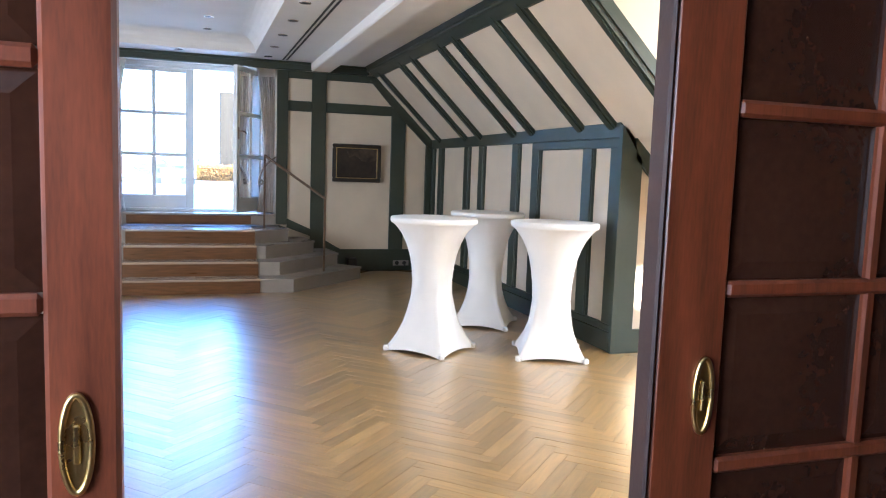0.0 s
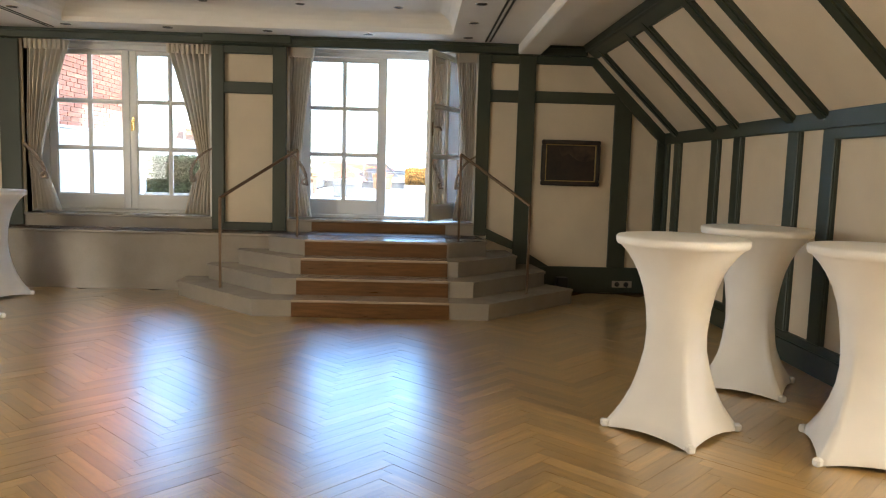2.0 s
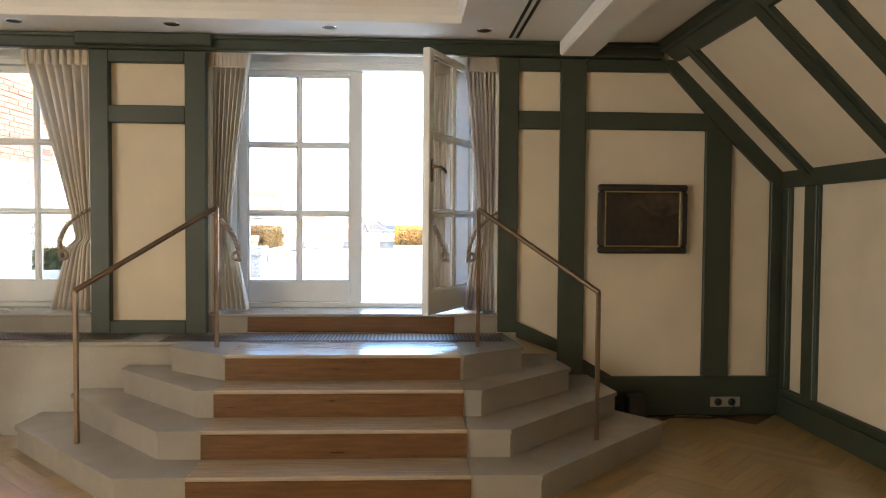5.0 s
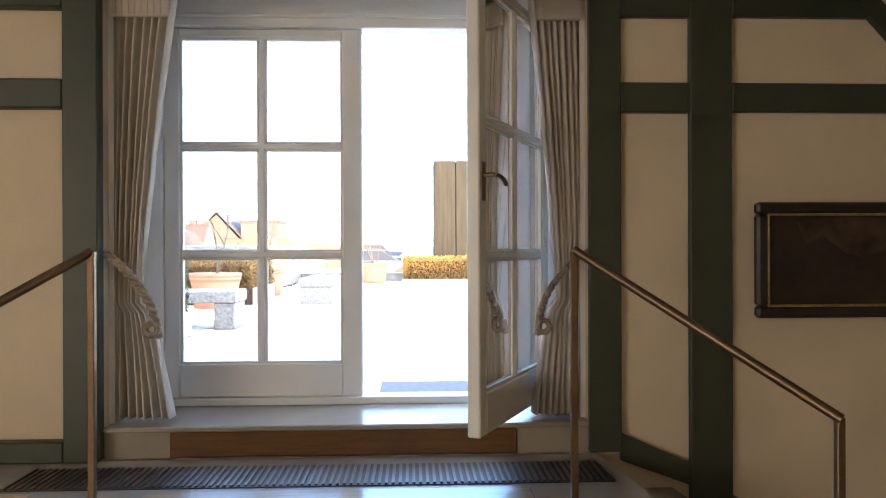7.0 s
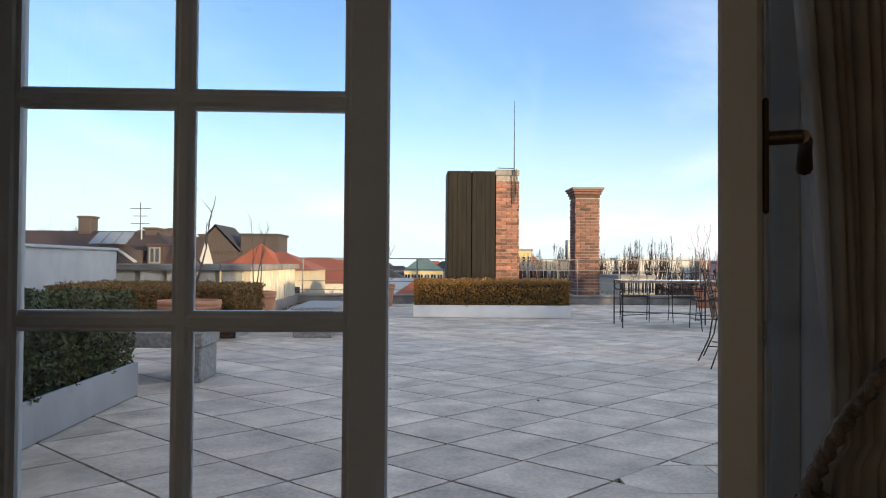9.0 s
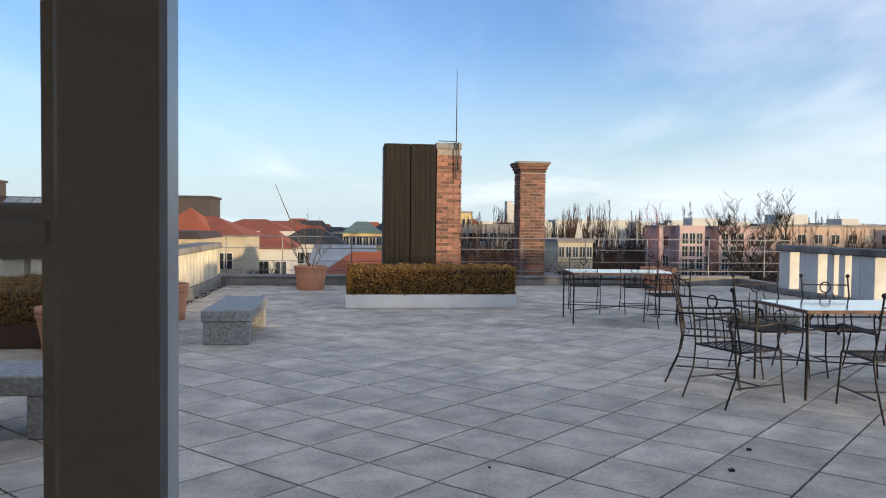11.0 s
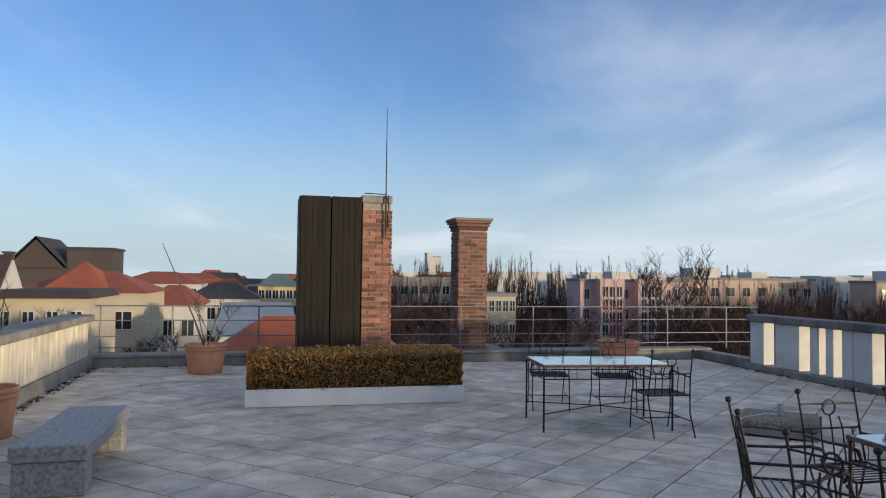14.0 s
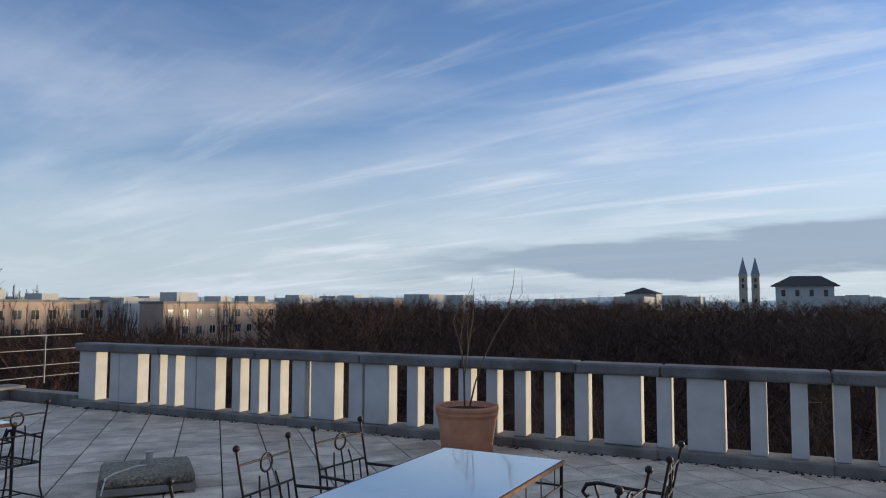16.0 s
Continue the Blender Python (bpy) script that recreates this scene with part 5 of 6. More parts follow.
def sliding_leaf(name, x_edge, s, label, st, pull):
    """Glazed mahogany sliding leaf; s: the way it reaches from its free edge."""
    e = tagged(thing(name, (x_edge + s * 0.4, 2.62, 0), label, "door"), kind="structure")
    X = lambda a, b: (x_edge + s * a, x_edge + s * b) if s > 0 else (x_edge - b, x_edge - a)
    W, Y0, Y1 = 0.86, 2.600, 2.640
    part("stile", M().box(*X(0, st), Y0, Y1, 0.005, 2.28, 0.006), MAHOGANY, e)
    part("stile", M().box(*X(W - 0.10, W), Y0, Y1, 0.005, 2.28, 0.006), MAHOGANY, e)
    zs = (0.005, 0.085, 0.385, 0.685, 0.985, 1.285, 1.578, 1.88, 2.18, 2.252)
    for z in zs:
        part("rail", M().box(*X(st, W - 0.10), Y0, Y1, z, z + 0.028, 0.006), MAHOGANY, e)
    cols = ((st, st + 0.30), (st + 0.325, W - 0.10))
    part("mullion", M().box(*X(st + 0.30, st + 0.325), Y0 + 0.004, Y1 - 0.004, 0.05, 2.25, 0.005), MAHOGANY, e)
    for a, b in cols:
        for z0, z1 in zip(zs, zs[1:]):
            z0 = z0 + 0.028
            if z1 - z0 < 0.1:
                continue
            xa, xb = X(a, b)
            bv = 0.03
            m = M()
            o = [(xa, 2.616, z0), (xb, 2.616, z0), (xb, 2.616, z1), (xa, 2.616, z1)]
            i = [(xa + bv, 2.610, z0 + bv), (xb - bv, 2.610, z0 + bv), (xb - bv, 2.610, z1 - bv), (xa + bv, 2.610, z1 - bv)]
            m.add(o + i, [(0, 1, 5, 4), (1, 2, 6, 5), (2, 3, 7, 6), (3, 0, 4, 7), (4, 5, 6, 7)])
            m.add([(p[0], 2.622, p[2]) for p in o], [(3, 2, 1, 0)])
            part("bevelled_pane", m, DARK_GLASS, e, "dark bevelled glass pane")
    xc = x_edge + s * pull
    pr = []
    for k in range(33):
        w = 2 * math.pi * k / 32
        pr.append((xc + 0.017 * math.cos(w), 2.597, 1.125 + 0.062 * math.sin(w)))
    pl = part("finger_pull", M().tube(pr, 0.0045, 6), BRASS, e, "oval brass finger pull")
    part("cup", M().add([(xc, 2.599, 1.125)] + pr[:-1], [(0, 1 + (k + 1) % 32, 1 + k) for k in range(32)]).box(xc - 0.004, xc + 0.004, 2.594, 2.599, 1.10, 1.15, 0.002), BRASS, pl)


SEAL = material("dark_door_edge", (0.026, 0.008, 0.004), 0.6, vary=0.2, scale=20)
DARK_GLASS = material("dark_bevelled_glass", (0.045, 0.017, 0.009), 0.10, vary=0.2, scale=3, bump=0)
sliding_leaf("door_2", 0.07, -1, "mahogany sliding door leaf with bevelled glass panes", 0.085, 0.05)
sliding_leaf("door_3", 0.852, 1, "mahogany sliding door leaf with dark bevelled panes", 0.130, 0.092)
part("edge_trim", M().box(0.843, 0.852, 2.598, 2.642, 0.005, 2.28, 0.004), SEAL, bpy.data.objects["door_3"])


# ---- the city around ----
GROUND = -17.0
gm = M()
gm.lathe([(0.001, GROUND), (60, GROUND), (300, GROUND), (1200, GROUND - 1), (4500, GROUND - 10)], 48, (0, 20, 0))
solid("ground", gm, EARTH, "dark winter ground of the town far below", "ground")
solid("building_own", M().box(-12, 10.5, -3, 29.9, GROUND, -0.25).box(-12, 10.2, 12.74, 29.9, -0.3, 0.35), BALUSTER, "white rendered walls of the building under the terrace", "building")

WALL_C = {n: material("facade_" + n, c, 0.85, vary=0.07, scale=0.4, fine=4, bump=0) for n, c in dict(
    cream=(0.47, 0.40, 0.29), white=(0.52, 0.50, 0.46), pink=(0.50, 0.345, 0.325), peach=(0.50, 0.36, 0.27), grey=(0.23, 0.22, 0.21), yellow=(0.55, 0.42, 0.20), dark=(0.07, 0.055, 0.05)).items()}
ROOF_C = {n: material("roof_" + n, c, 0.8, vary=0.16, scale=0.8, fine=6, bump=0.2, dist=0.05) for n, c in dict(
    red=(0.33, 0.085, 0.038), brown=(0.058, 0.036, 0.031), dark=(0.045, 0.040, 0.040), blue=(0.22, 0.26, 0.30), green=(0.14, 0.20, 0.16), flat=(0.22, 0.21, 0.20)).items()}
PANE_DARK = material("far_window", (0.035, 0.042, 0.05), 0.12, vary=0.3, scale=0.3, bump=0, spread=0.5)
FRAME_W = material("far_window_frame", (0.55, 0.54, 0.52), 0.6, vary=0.05)
WINDOWS = {}


def far_window(parent, x, y, z, w, h, frame_mat=None):
    fmat = frame_mat or FRAME_W
    key = (round(w, 2), round(h, 2), fmat.name)
    if key not in WINDOWS:
        fr = M().box(-w / 2, w / 2, -0.06, 0.05, 0, 0.06).box(-w / 2, w / 2, -0.06, 0.05, h - 0.055, h).box(-w / 2, -w / 2 + 0.055, -0.06, 0.05, 0, h).box(w / 2 - 0.055, w / 2, -0.06, 0.05, 0, h)
        fr.box(-0.03, 0.03, -0.05, 0.04, 0, h)
        WINDOWS[key] = (M().box(-w / 2 + 0.07, w / 2 - 0.07, -0.03, 0.02, 0.05, h - 0.05).mesh("pane", PANE_DARK), fr.mesh("window", fmat))
    p, f = WINDOWS[key]
    wi = part("window", f, fmat, parent)
    wi.matrix_basis = pose(x, y, z)
    gl = new("pane", p)
    gl.parent = wi


def house(x0, x1, y0, depth, eave, ridge, wall, roof, label, kind="hip", rows=(), cols=0, win=(1.0, 1.4), turn=0, base=GROUND, along="x"):
    e = thing("house", ((x0 + x1) / 2, y0 + depth / 2, base), label, "house", "houses of the town")
    part("wall", M().box(x0, x1, y0, y0 + depth, base, eave), WALL_C[wall], e)
    o = 0.35
    r = M()
    ym = y0 + depth / 2
    if kind == "flat":
        r.box(x0 - 0.15, x1 + 0.15, y0 - 0.15, y0 + depth + 0.15, eave, ridge)
    elif kind == "mansard":
        i = (ridge - eave) * 0.35
        vs = [(x0 - 0.2, y0 - 0.3, eave), (x1 + 0.2, y0 - 0.3, eave), (x1 + 0.2, y0 + depth, eave), (x0 - 0.2, y0 + depth, eave),
              (x0 + i, y0 + i, ridge), (x1 - i, y0 + i, ridge), (x1 - i, y0 + depth - i, ridge), (x0 + i, y0 + depth - i, ridge)]
        r.add(vs, [(0, 1, 5, 4), (1, 2, 6, 5), (2, 3, 7, 6), (3, 0, 4, 7), (4, 5, 6, 7), (3, 2, 1, 0)])
    elif along == "x":
        i = min(depth / 2, (x1 - x0) * 0.35) if kind == "hip" else 0
        vs = [(x0 - o, y0 - o, eave), (x1 + o, y0 - o, eave), (x1 + o, y0 + depth + o, eave), (x0 - o, y0 + depth + o, eave), (x0 + i, ym, ridge), (x1 - i, ym, ridge)]
        r.add(vs, [(0, 1, 5, 4), (1, 2, 5), (2, 3, 4, 5), (3, 0, 4), (3, 2, 1, 0)])
    else:
        xm = (x0 + x1) / 2
        vs = [(x0 - o, y0 - o, eave), (x1 + o, y0 - o, eave), (x1 + o, y0 + depth + o, eave), (x0 - o, y0 + depth + o, eave), (xm, y0 - o, ridge), (xm, y0 + depth + o, ridge)]
        r.add(vs, [(0, 4, 5, 3), (1, 2, 5, 4), (3, 2, 1, 0), (2, 3, 5)])
        part("gable", M().side([(x0, eave), (x1, eave), (xm, ridge - 0.25)], y0, y0 + 0.3), WALL_C[wall], e)
    part("roof", r, ROOF_C[roof], e)
    for z in rows:
        for k in range(cols):
            far_window(e, x0 + (x1 - x0) * (k + 0.5) / cols, y0 - 0.02, z, *win)
    return e


def chimney_box(e, x, y, z0, z1, w=0.9, mat=None):
    part("chimney", M().box(x - w / 2, x + w / 2, y - 0.4, y + 0.4, z0, z1, 0.03).box(x - w / 2 - 0.06, x + w / 2 + 0.06, y - 0.46, y + 0.46, z1, z1 + 0.1, 0.02), mat or BRICK, e)


n1 = thing("house", (-16, 48, GROUND), "cream house with a brown mansard roof, dormers and solar panels", "house", "houses of the town")
part("wall", M().box(-22, -10.57, 44.0, 48.9, GROUND, 1.28), WALL_C["cream"], n1)
part("roof", M().add([(-22, 43.75, 1.24), (-10.45, 43.75, 1.24), (-10.45, 49.1, 1.24), (-22, 49.1, 1.24), (-22, 44.9, 2.40), (-10.95, 44.9, 2.40), (-10.95, 47.9, 2.40), (-22, 47.9, 2.40),
                      (-22, 46.4, 3.15), (-12.1, 46.4, 3.15)], [(0, 1, 5, 4), (1, 2, 6, 5), (2, 3, 7, 6), (4, 5, 9, 8), (5, 6, 9), (6, 7, 8, 9), (3, 2, 1, 0), (0, 4, 8, 7, 3)]), ROOF_C["brown"], n1)
part("gutter", M().tube([(-22, 43.74, 1.27), (-10.45, 43.74, 1.27)], 0.07, 6), ROOF_C["dark"], n1)
part("gable", M().side([(-15.6, GROUND), (-13.7, GROUND), (-13.7, 1.32), (-14.85, 2.25), (-15.6, 2.25)], 43.2, 43.98), WALL_C["white"], n1, "white gable wall")
for x in (-13.15, -12.34, -11.66, -11.05):
    for z in (-0.5, -3.3):
        far_window(n1, x, 43.98, z, 0.52, 1.32)
for x in (-13.37, -11.31):
    part("dormer", M().box(x - 0.34, x + 0.34, 43.85, 45.4, 1.52, 2.42).box(x - 0.40, x + 0.40, 43.8, 45.6, 2.42, 2.48), ROOF_C["brown"], n1)
    far_window(n1, x, 43.84, 1.62, 0.5, 0.72, WALL_C["grey"])
# solid box whose dark colour gives the shade of the recessed balcony
part("balcony", M().box(-12.95, -11.95, 43.9, 45.0, 1.55, 2.20), WALL_C["dark"], n1, "dark box for the shade of a cut-in balcony")
part("cheek", M().side([(-12.93, 2.16), (-12.80, 2.20), (-12.08, 1.70), (-12.2, 1.64)], 43.82, 43.9), WALL_C["white"], n1, "white slanting cheek board")
for k in range(3):
    x = -14.75 + k * 0.58
    part("solar_panel", M().side([(45.05, 2.49), (46.2, 3.06), (46.2, 3.10), (45.05, 2.53)], x, x + 0.52, "x"), ROOF_C["blue"], n1, "blue grey solar panel")
chimney_box(n1, -12.3, 46.4, 2.6, 3.22, 0.55, WALL_C["dark"])
chimney_box(n1, -15.4, 46.5, 2.6, 3.75, 0.6, WALL_C["dark"])
part("flue", M().tube([(-12.55, 45.6, 2.5), (-12.55, 45.6, 3.2)], 0.05, 6), STEEL, n1)
n2 = thing("house", (-16, 59, GROUND), "white house with a steep brown saddle roof and chimneys", "house", "houses of the town")
part("wall", M().box(-19, -13.3, 56.0, 61.2, GROUND, 0.5), WALL_C["white"], n2)
part("roof", M().side([(55.4, 0.25), (58.6, 3.32), (61.8, 0.25)], -19.2, -13.25, "x"), ROOF_C["brown"], n2)
part("gable", M().side([(55.75, 0.25), (58.6, 3.02), (61.45, 0.25)], -13.24, -13.12, "x"), WALL_C["white"], n2, "white gable front")
for x, w, top in ((-15.9, 0.6, 3.72), (-15.35, 0.5, 3.76), (-14.35, 0.4, 3.48), (-13.5, 0.35, 3.4), (-17.2, 0.6, 3.6)):
    chimney_box(n2, x, 59, 2.9, top, w, WALL_C["dark"])
part("flue", M().tube([(-14.8, 58.4, 3.0), (-14.8, 58.4, 4.5)], 0.08, 8), STEEL, n2)
n3 = house(-14.8, -7.25, 64, 9, 1.12, 2.52, "cream", "red", "cream house with a red tiled hip roof", "hip", (-1.2, -4.2), 3, (1.2, 1.2))
part("roof", M().add([(-13.4, 63.5, 1.14), (-9.2, 63.5, 1.14), (-9.2, 71, 1.14), (-13.4, 71, 1.14), (-11.3, 66.6, 3.14)], [(0, 1, 4), (1, 2, 4), (2, 3, 4), (3, 0, 4)]), ROOF_C["red"], n3, "steeper red hip over the middle")
an = house(-11.3, -7.4, 50, 6, 1.24, 1.60, "cream", "brown", "low cream annex with a dark brown hipped roof edge", "mansard", (-0.5,), 4, (0.55, 1.2))
part("bay", M().box(-12.1, -11.0, 49.4, 50.3, 0.55, 1.02, 0.05), WALL_C["dark"], an, "dark awning box")
part("dome", M().lathe([(0.42, 1.02), (0.38, 1.12), (0.24, 1.2), (0.001, 1.23)], 16, (-11.55, 49.85, 0)), WALL_C["white"], an, "white skylight dome")
house(-24, -19.0, 92, 8, 2.8, 5.8, "dark", "dark", "dark roofed house with a steep gable", "gable", along="y")
house(-19.0, -14.9, 93, 6, 4.6, 4.85, "dark", "dark", "dark flat roofed block", "flat")
house(-9.2, -4.9, 74, 9, -0.1, 1.42, "white", "red", "house with a low red tiled roof", "hip", (-2.5,), 3)
house(-9.6, -0.8, 108, 10, -0.7, 1.27, "white", "dark", "long white house with a dark slate roof", "hip", (-3.2, -6), 7, (1.1, 1.5))
house(-2.2, 1.8, 56, 9, -1.0, 0.7, "white", "blue", "house with a blue grey metal roof", "gable")
house(-3.0, 6.5, 33.0, 9, -1.5, 1.15, "cream", "red", "neighbouring house with a red tiled roof", "hip")
house(-1.5, 5.5, 143, 12, 0.3, 2.4, "yellow", "green", "yellow house with a green copper roof", "hip", (-1.8, -4.6), 6, (1.0, 1.5))
house(-24, -10.5, 140, 14, 0.6, 2.6, "white", "red", "row of white houses with red roofs", "hip", (-1.5,), 6)
gb = house(20.5, 37, 154, 14, 1.6, 2.2, "grey", "flat", "long grey office building with a flat roof", "flat", (-1.2, -4.4), 8, (1.5, 1.7))
house(21.9, 27.0, 176, 10, 4.6, 5.0, "yellow", "flat", "distant pale yellow block", "flat", (2.0, -0.5), 4, (0.8, 1.3))
house(26.6, 31.2, 104, 12, -0.1, 0.3, "cream", "flat", "pale flat roofed annex with window bands", "flat", (-2.0, -5.0), 5, (0.75, 1.4))
pk = house(44.5, 62, 114, 5, 1.9, 2.3, "pink", "flat", "pink block with tall glazed stair windows", "flat")
for x0, x1 in ((46.8, 50.6), (52.8, 57.4)):
    bay = part("bay", M().box(x0, x1, 112.2, 114, GROUND, 2.3), WALL_C["pink"], pk)
for bx in (47.6, 48.7, 49.8, 53.7, 54.9, 56.1):
    for k in range(6):
        far_window(pk, bx, 112.17, -9.6 + k * 1.85, 0.95, 1.6)
for x in (45.5, 51.7, 58.6, 60.2):
    for k in range(3):
        far_window(pk, x, 113.97, -6.5 + k * 2.9, 0.9, 1.5)
part("roof_plant", M().box(50, 54, 115, 118, 2.2, 3.4), WALL_C["white"], pk)
part("roof_plant", M().box(56, 59, 115, 118, 2.2, 3.0), WALL_C["white"], pk)
for i, (x0, x1, yy, top) in enumerate(((64.5, 91, 122, 2.3), (94, 124.5, 112, 2.1))):
    h = house(x0, x1, yy, 5.5, top, top + 0.4, "peach", "flat", "long peach coloured block with rows of windows", "flat", (-0.4, -3.3, -6.2), 9, (1.5, 1.5))
    for p0, p1, up in ((4, 9, 2.0), (15, 18, 1.4)):
        part("roof_plant", M().box(x0 + p0, x0 + p1, yy + 1, yy + 5, top + 0.3, top + up), WALL_C["white"], h)
lr = house(8, 34, 92, 40, -7.4, -7.0, "grey", "dark", "low flat roofed courtyard building with skylights", "flat")
for x0, x1, y0 in ((19.5, 25.0, 121), (15.4, 19.0, 96), (28.0, 32.0, 104)):
    part("skylight", M().side([(y0, -7.0), (y0 + 5, -7.0), (y0 + 5, -5.4), (y0 + 2.5, -5.9)], x0, x1, "x"), ROOF_C["blue"], lr, "pale glazed skylight")
tw = house(113.5, 120, 530, 10, 15.8, 16.4, "white", "flat", "distant white office tower", "flat")
part("wing", M().box(109.6, 113.5, 529, 538, GROUND, 18.9), WALL_C["white"], tw)

church = thing("church", (600, 40, GROUND), "distant church with twin pointed towers", "church")
for y in (46, 37.4):
    t = part("tower", M().box(596, 604, y - 2.8, y + 2.8, GROUND, 24).box(595.5, 604.5, y - 3.1, y + 3.1, 13, 13.8).box(595.5, 604.5, y - 3.1, y + 3.1, 23.2, 24.4), WALL_C["cream"], church)
    part("spire", M().add([(596, y - 3, 24.4), (604, y - 3, 24.4), (604, y + 3, 24.4), (596, y + 3, 24.4), (600, y, 37.6)], [(0, 1, 4), (1, 2, 4), (2, 3, 4), (3, 0, 4)]), ROOF_C["blue"], t)
    for z in (3, 14, 18.5):
        part("belfry_window", M().box(595.4, 595.6, y - 0.9, y + 0.9, z, z + 2.8), PANE_DARK, t)
gh = thing("great_house", (455, 8, GROUND), "distant pale palace with a broad dark hip roof", "house")
part("wall", M().box(450, 470, -7, 22, GROUND, 12.2), WALL_C["white"], gh)
part("roof", M().add([(448, -10, 12.2), (448, 24.6, 12.2), (472, 24.6, 12.2), (472, -10, 12.2), (460, -1, 18), (460, 14.2, 18)], [(0, 1, 5, 4), (1, 2, 5), (2, 3, 4, 5), (3, 0, 4), (3, 2, 1, 0)]), ROOF_C["dark"], gh)
for k in range(4):
    part("window", M().box(449.8, 450.1, -4 + k * 7, -2 + k * 7, 6.5, 10), PANE_DARK, gh)
wh = thing("pale_villa", (352, 80, GROUND), "distant white villa with a dark roof", "house")
part("wall", M().box(345, 360, 70, 84, GROUND, 6.8), WALL_C["white"], wh)
part("roof", M().add([(344, 69, 6.8), (344, 85, 6.8), (361, 85, 6.8), (361, 69, 6.8), (352, 77, 9.8)], [(0, 1, 4), (1, 2, 4), (2, 3, 4), (3, 0, 4), (3, 2, 1, 0)]), ROOF_C["dark"], wh)
for k in range(3):
    part("window", M().box(344.8, 345.1, 72 + k * 4, 73.6 + k * 4, 2.0, 5.0), PANE_DARK, wh)

# brick stack over the white wall
bs = thing("brick_stack", (-5.6, 16.5, 1.9), "broad red brick chimney stack behind the white wall", "chimney")
part("core", M().box(-6.5, -4.99, 14.9, 18.15, 0.3, 4.9), MORTAR, bs)
tagged(bs, kind="")
brick_side(bs, 14.9, 18.15, 1.95, 4.9, -4.985, 1)
# the stack lies in shadow here; its brick colour carries the sun
for ob in bs.children:
    if ob.name.startswith("brickwork"):
        ob.data.materials[0] = BRICK_SUNLIT


def roofs_far(seed, count, lo, hi, b0, b1):
    rg = random.Random(seed)
    walls, reds, darks = M(), M(), M()
    for _ in range(count):
        d, b = rg.uniform(lo, hi), radians(rg.uniform(b0, b1))
        x, y = d * math.sin(b), 14 + d * math.cos(b)
        w, dp, top = rg.uniform(7, 18), rg.uniform(8, 12), rg.uniform(-4.5, 0.5) + d * 0.0035
        walls.box(x - w / 2, x + w / 2, y, y + dp, GROUND, top)
        r = rg.choice((reds, reds, darks))
        rz = top + rg.uniform(1.2, 3.2)
        r.add([(x - w / 2 - .3, y - .3, top), (x + w / 2 + .3, y - .3, top), (x + w / 2 + .3, y + dp, top), (x - w / 2 - .3, y + dp, top), (x - w * .3, y + dp / 2, rz), (x + w * .3, y + dp / 2, rz)],
              [(0, 1, 5, 4), (1, 2, 5), (2, 3, 4, 5), (3, 0, 4)])
    e = thing("far_roofs", (0, 200, GROUND), "distant town houses with red and dark roofs", "houses", kind="stuff")
    part("walls", walls, WALL_C["cream"], e)
    part("red_roofs", reds, ROOF_C["red"], e)
    part("dark_roofs", darks, ROOF_C["dark"], e)


roofs_far(2, 90, 130, 420, -40, 14)
flats = M()
rgf = random.Random(9)
for _ in range(70):
    d, b = rgf.uniform(300, 700), radians(rgf.uniform(10, 100))
    x, y = d * math.sin(b), 14 + d * math.cos(b)
    w = rgf.uniform(10, 30)
    rise = rgf.uniform(0.002, 0.013)
    flats.box(x - w / 2, x + w / 2, y, y + 12, GROUND, (3.5 if b > 0.9 else 2.0) + d * rise * 0.65)
tagged(solid("far_blocks", flats, WALL_C["white"], "distant pale blocks on the skyline", "buildings", "stuff"))


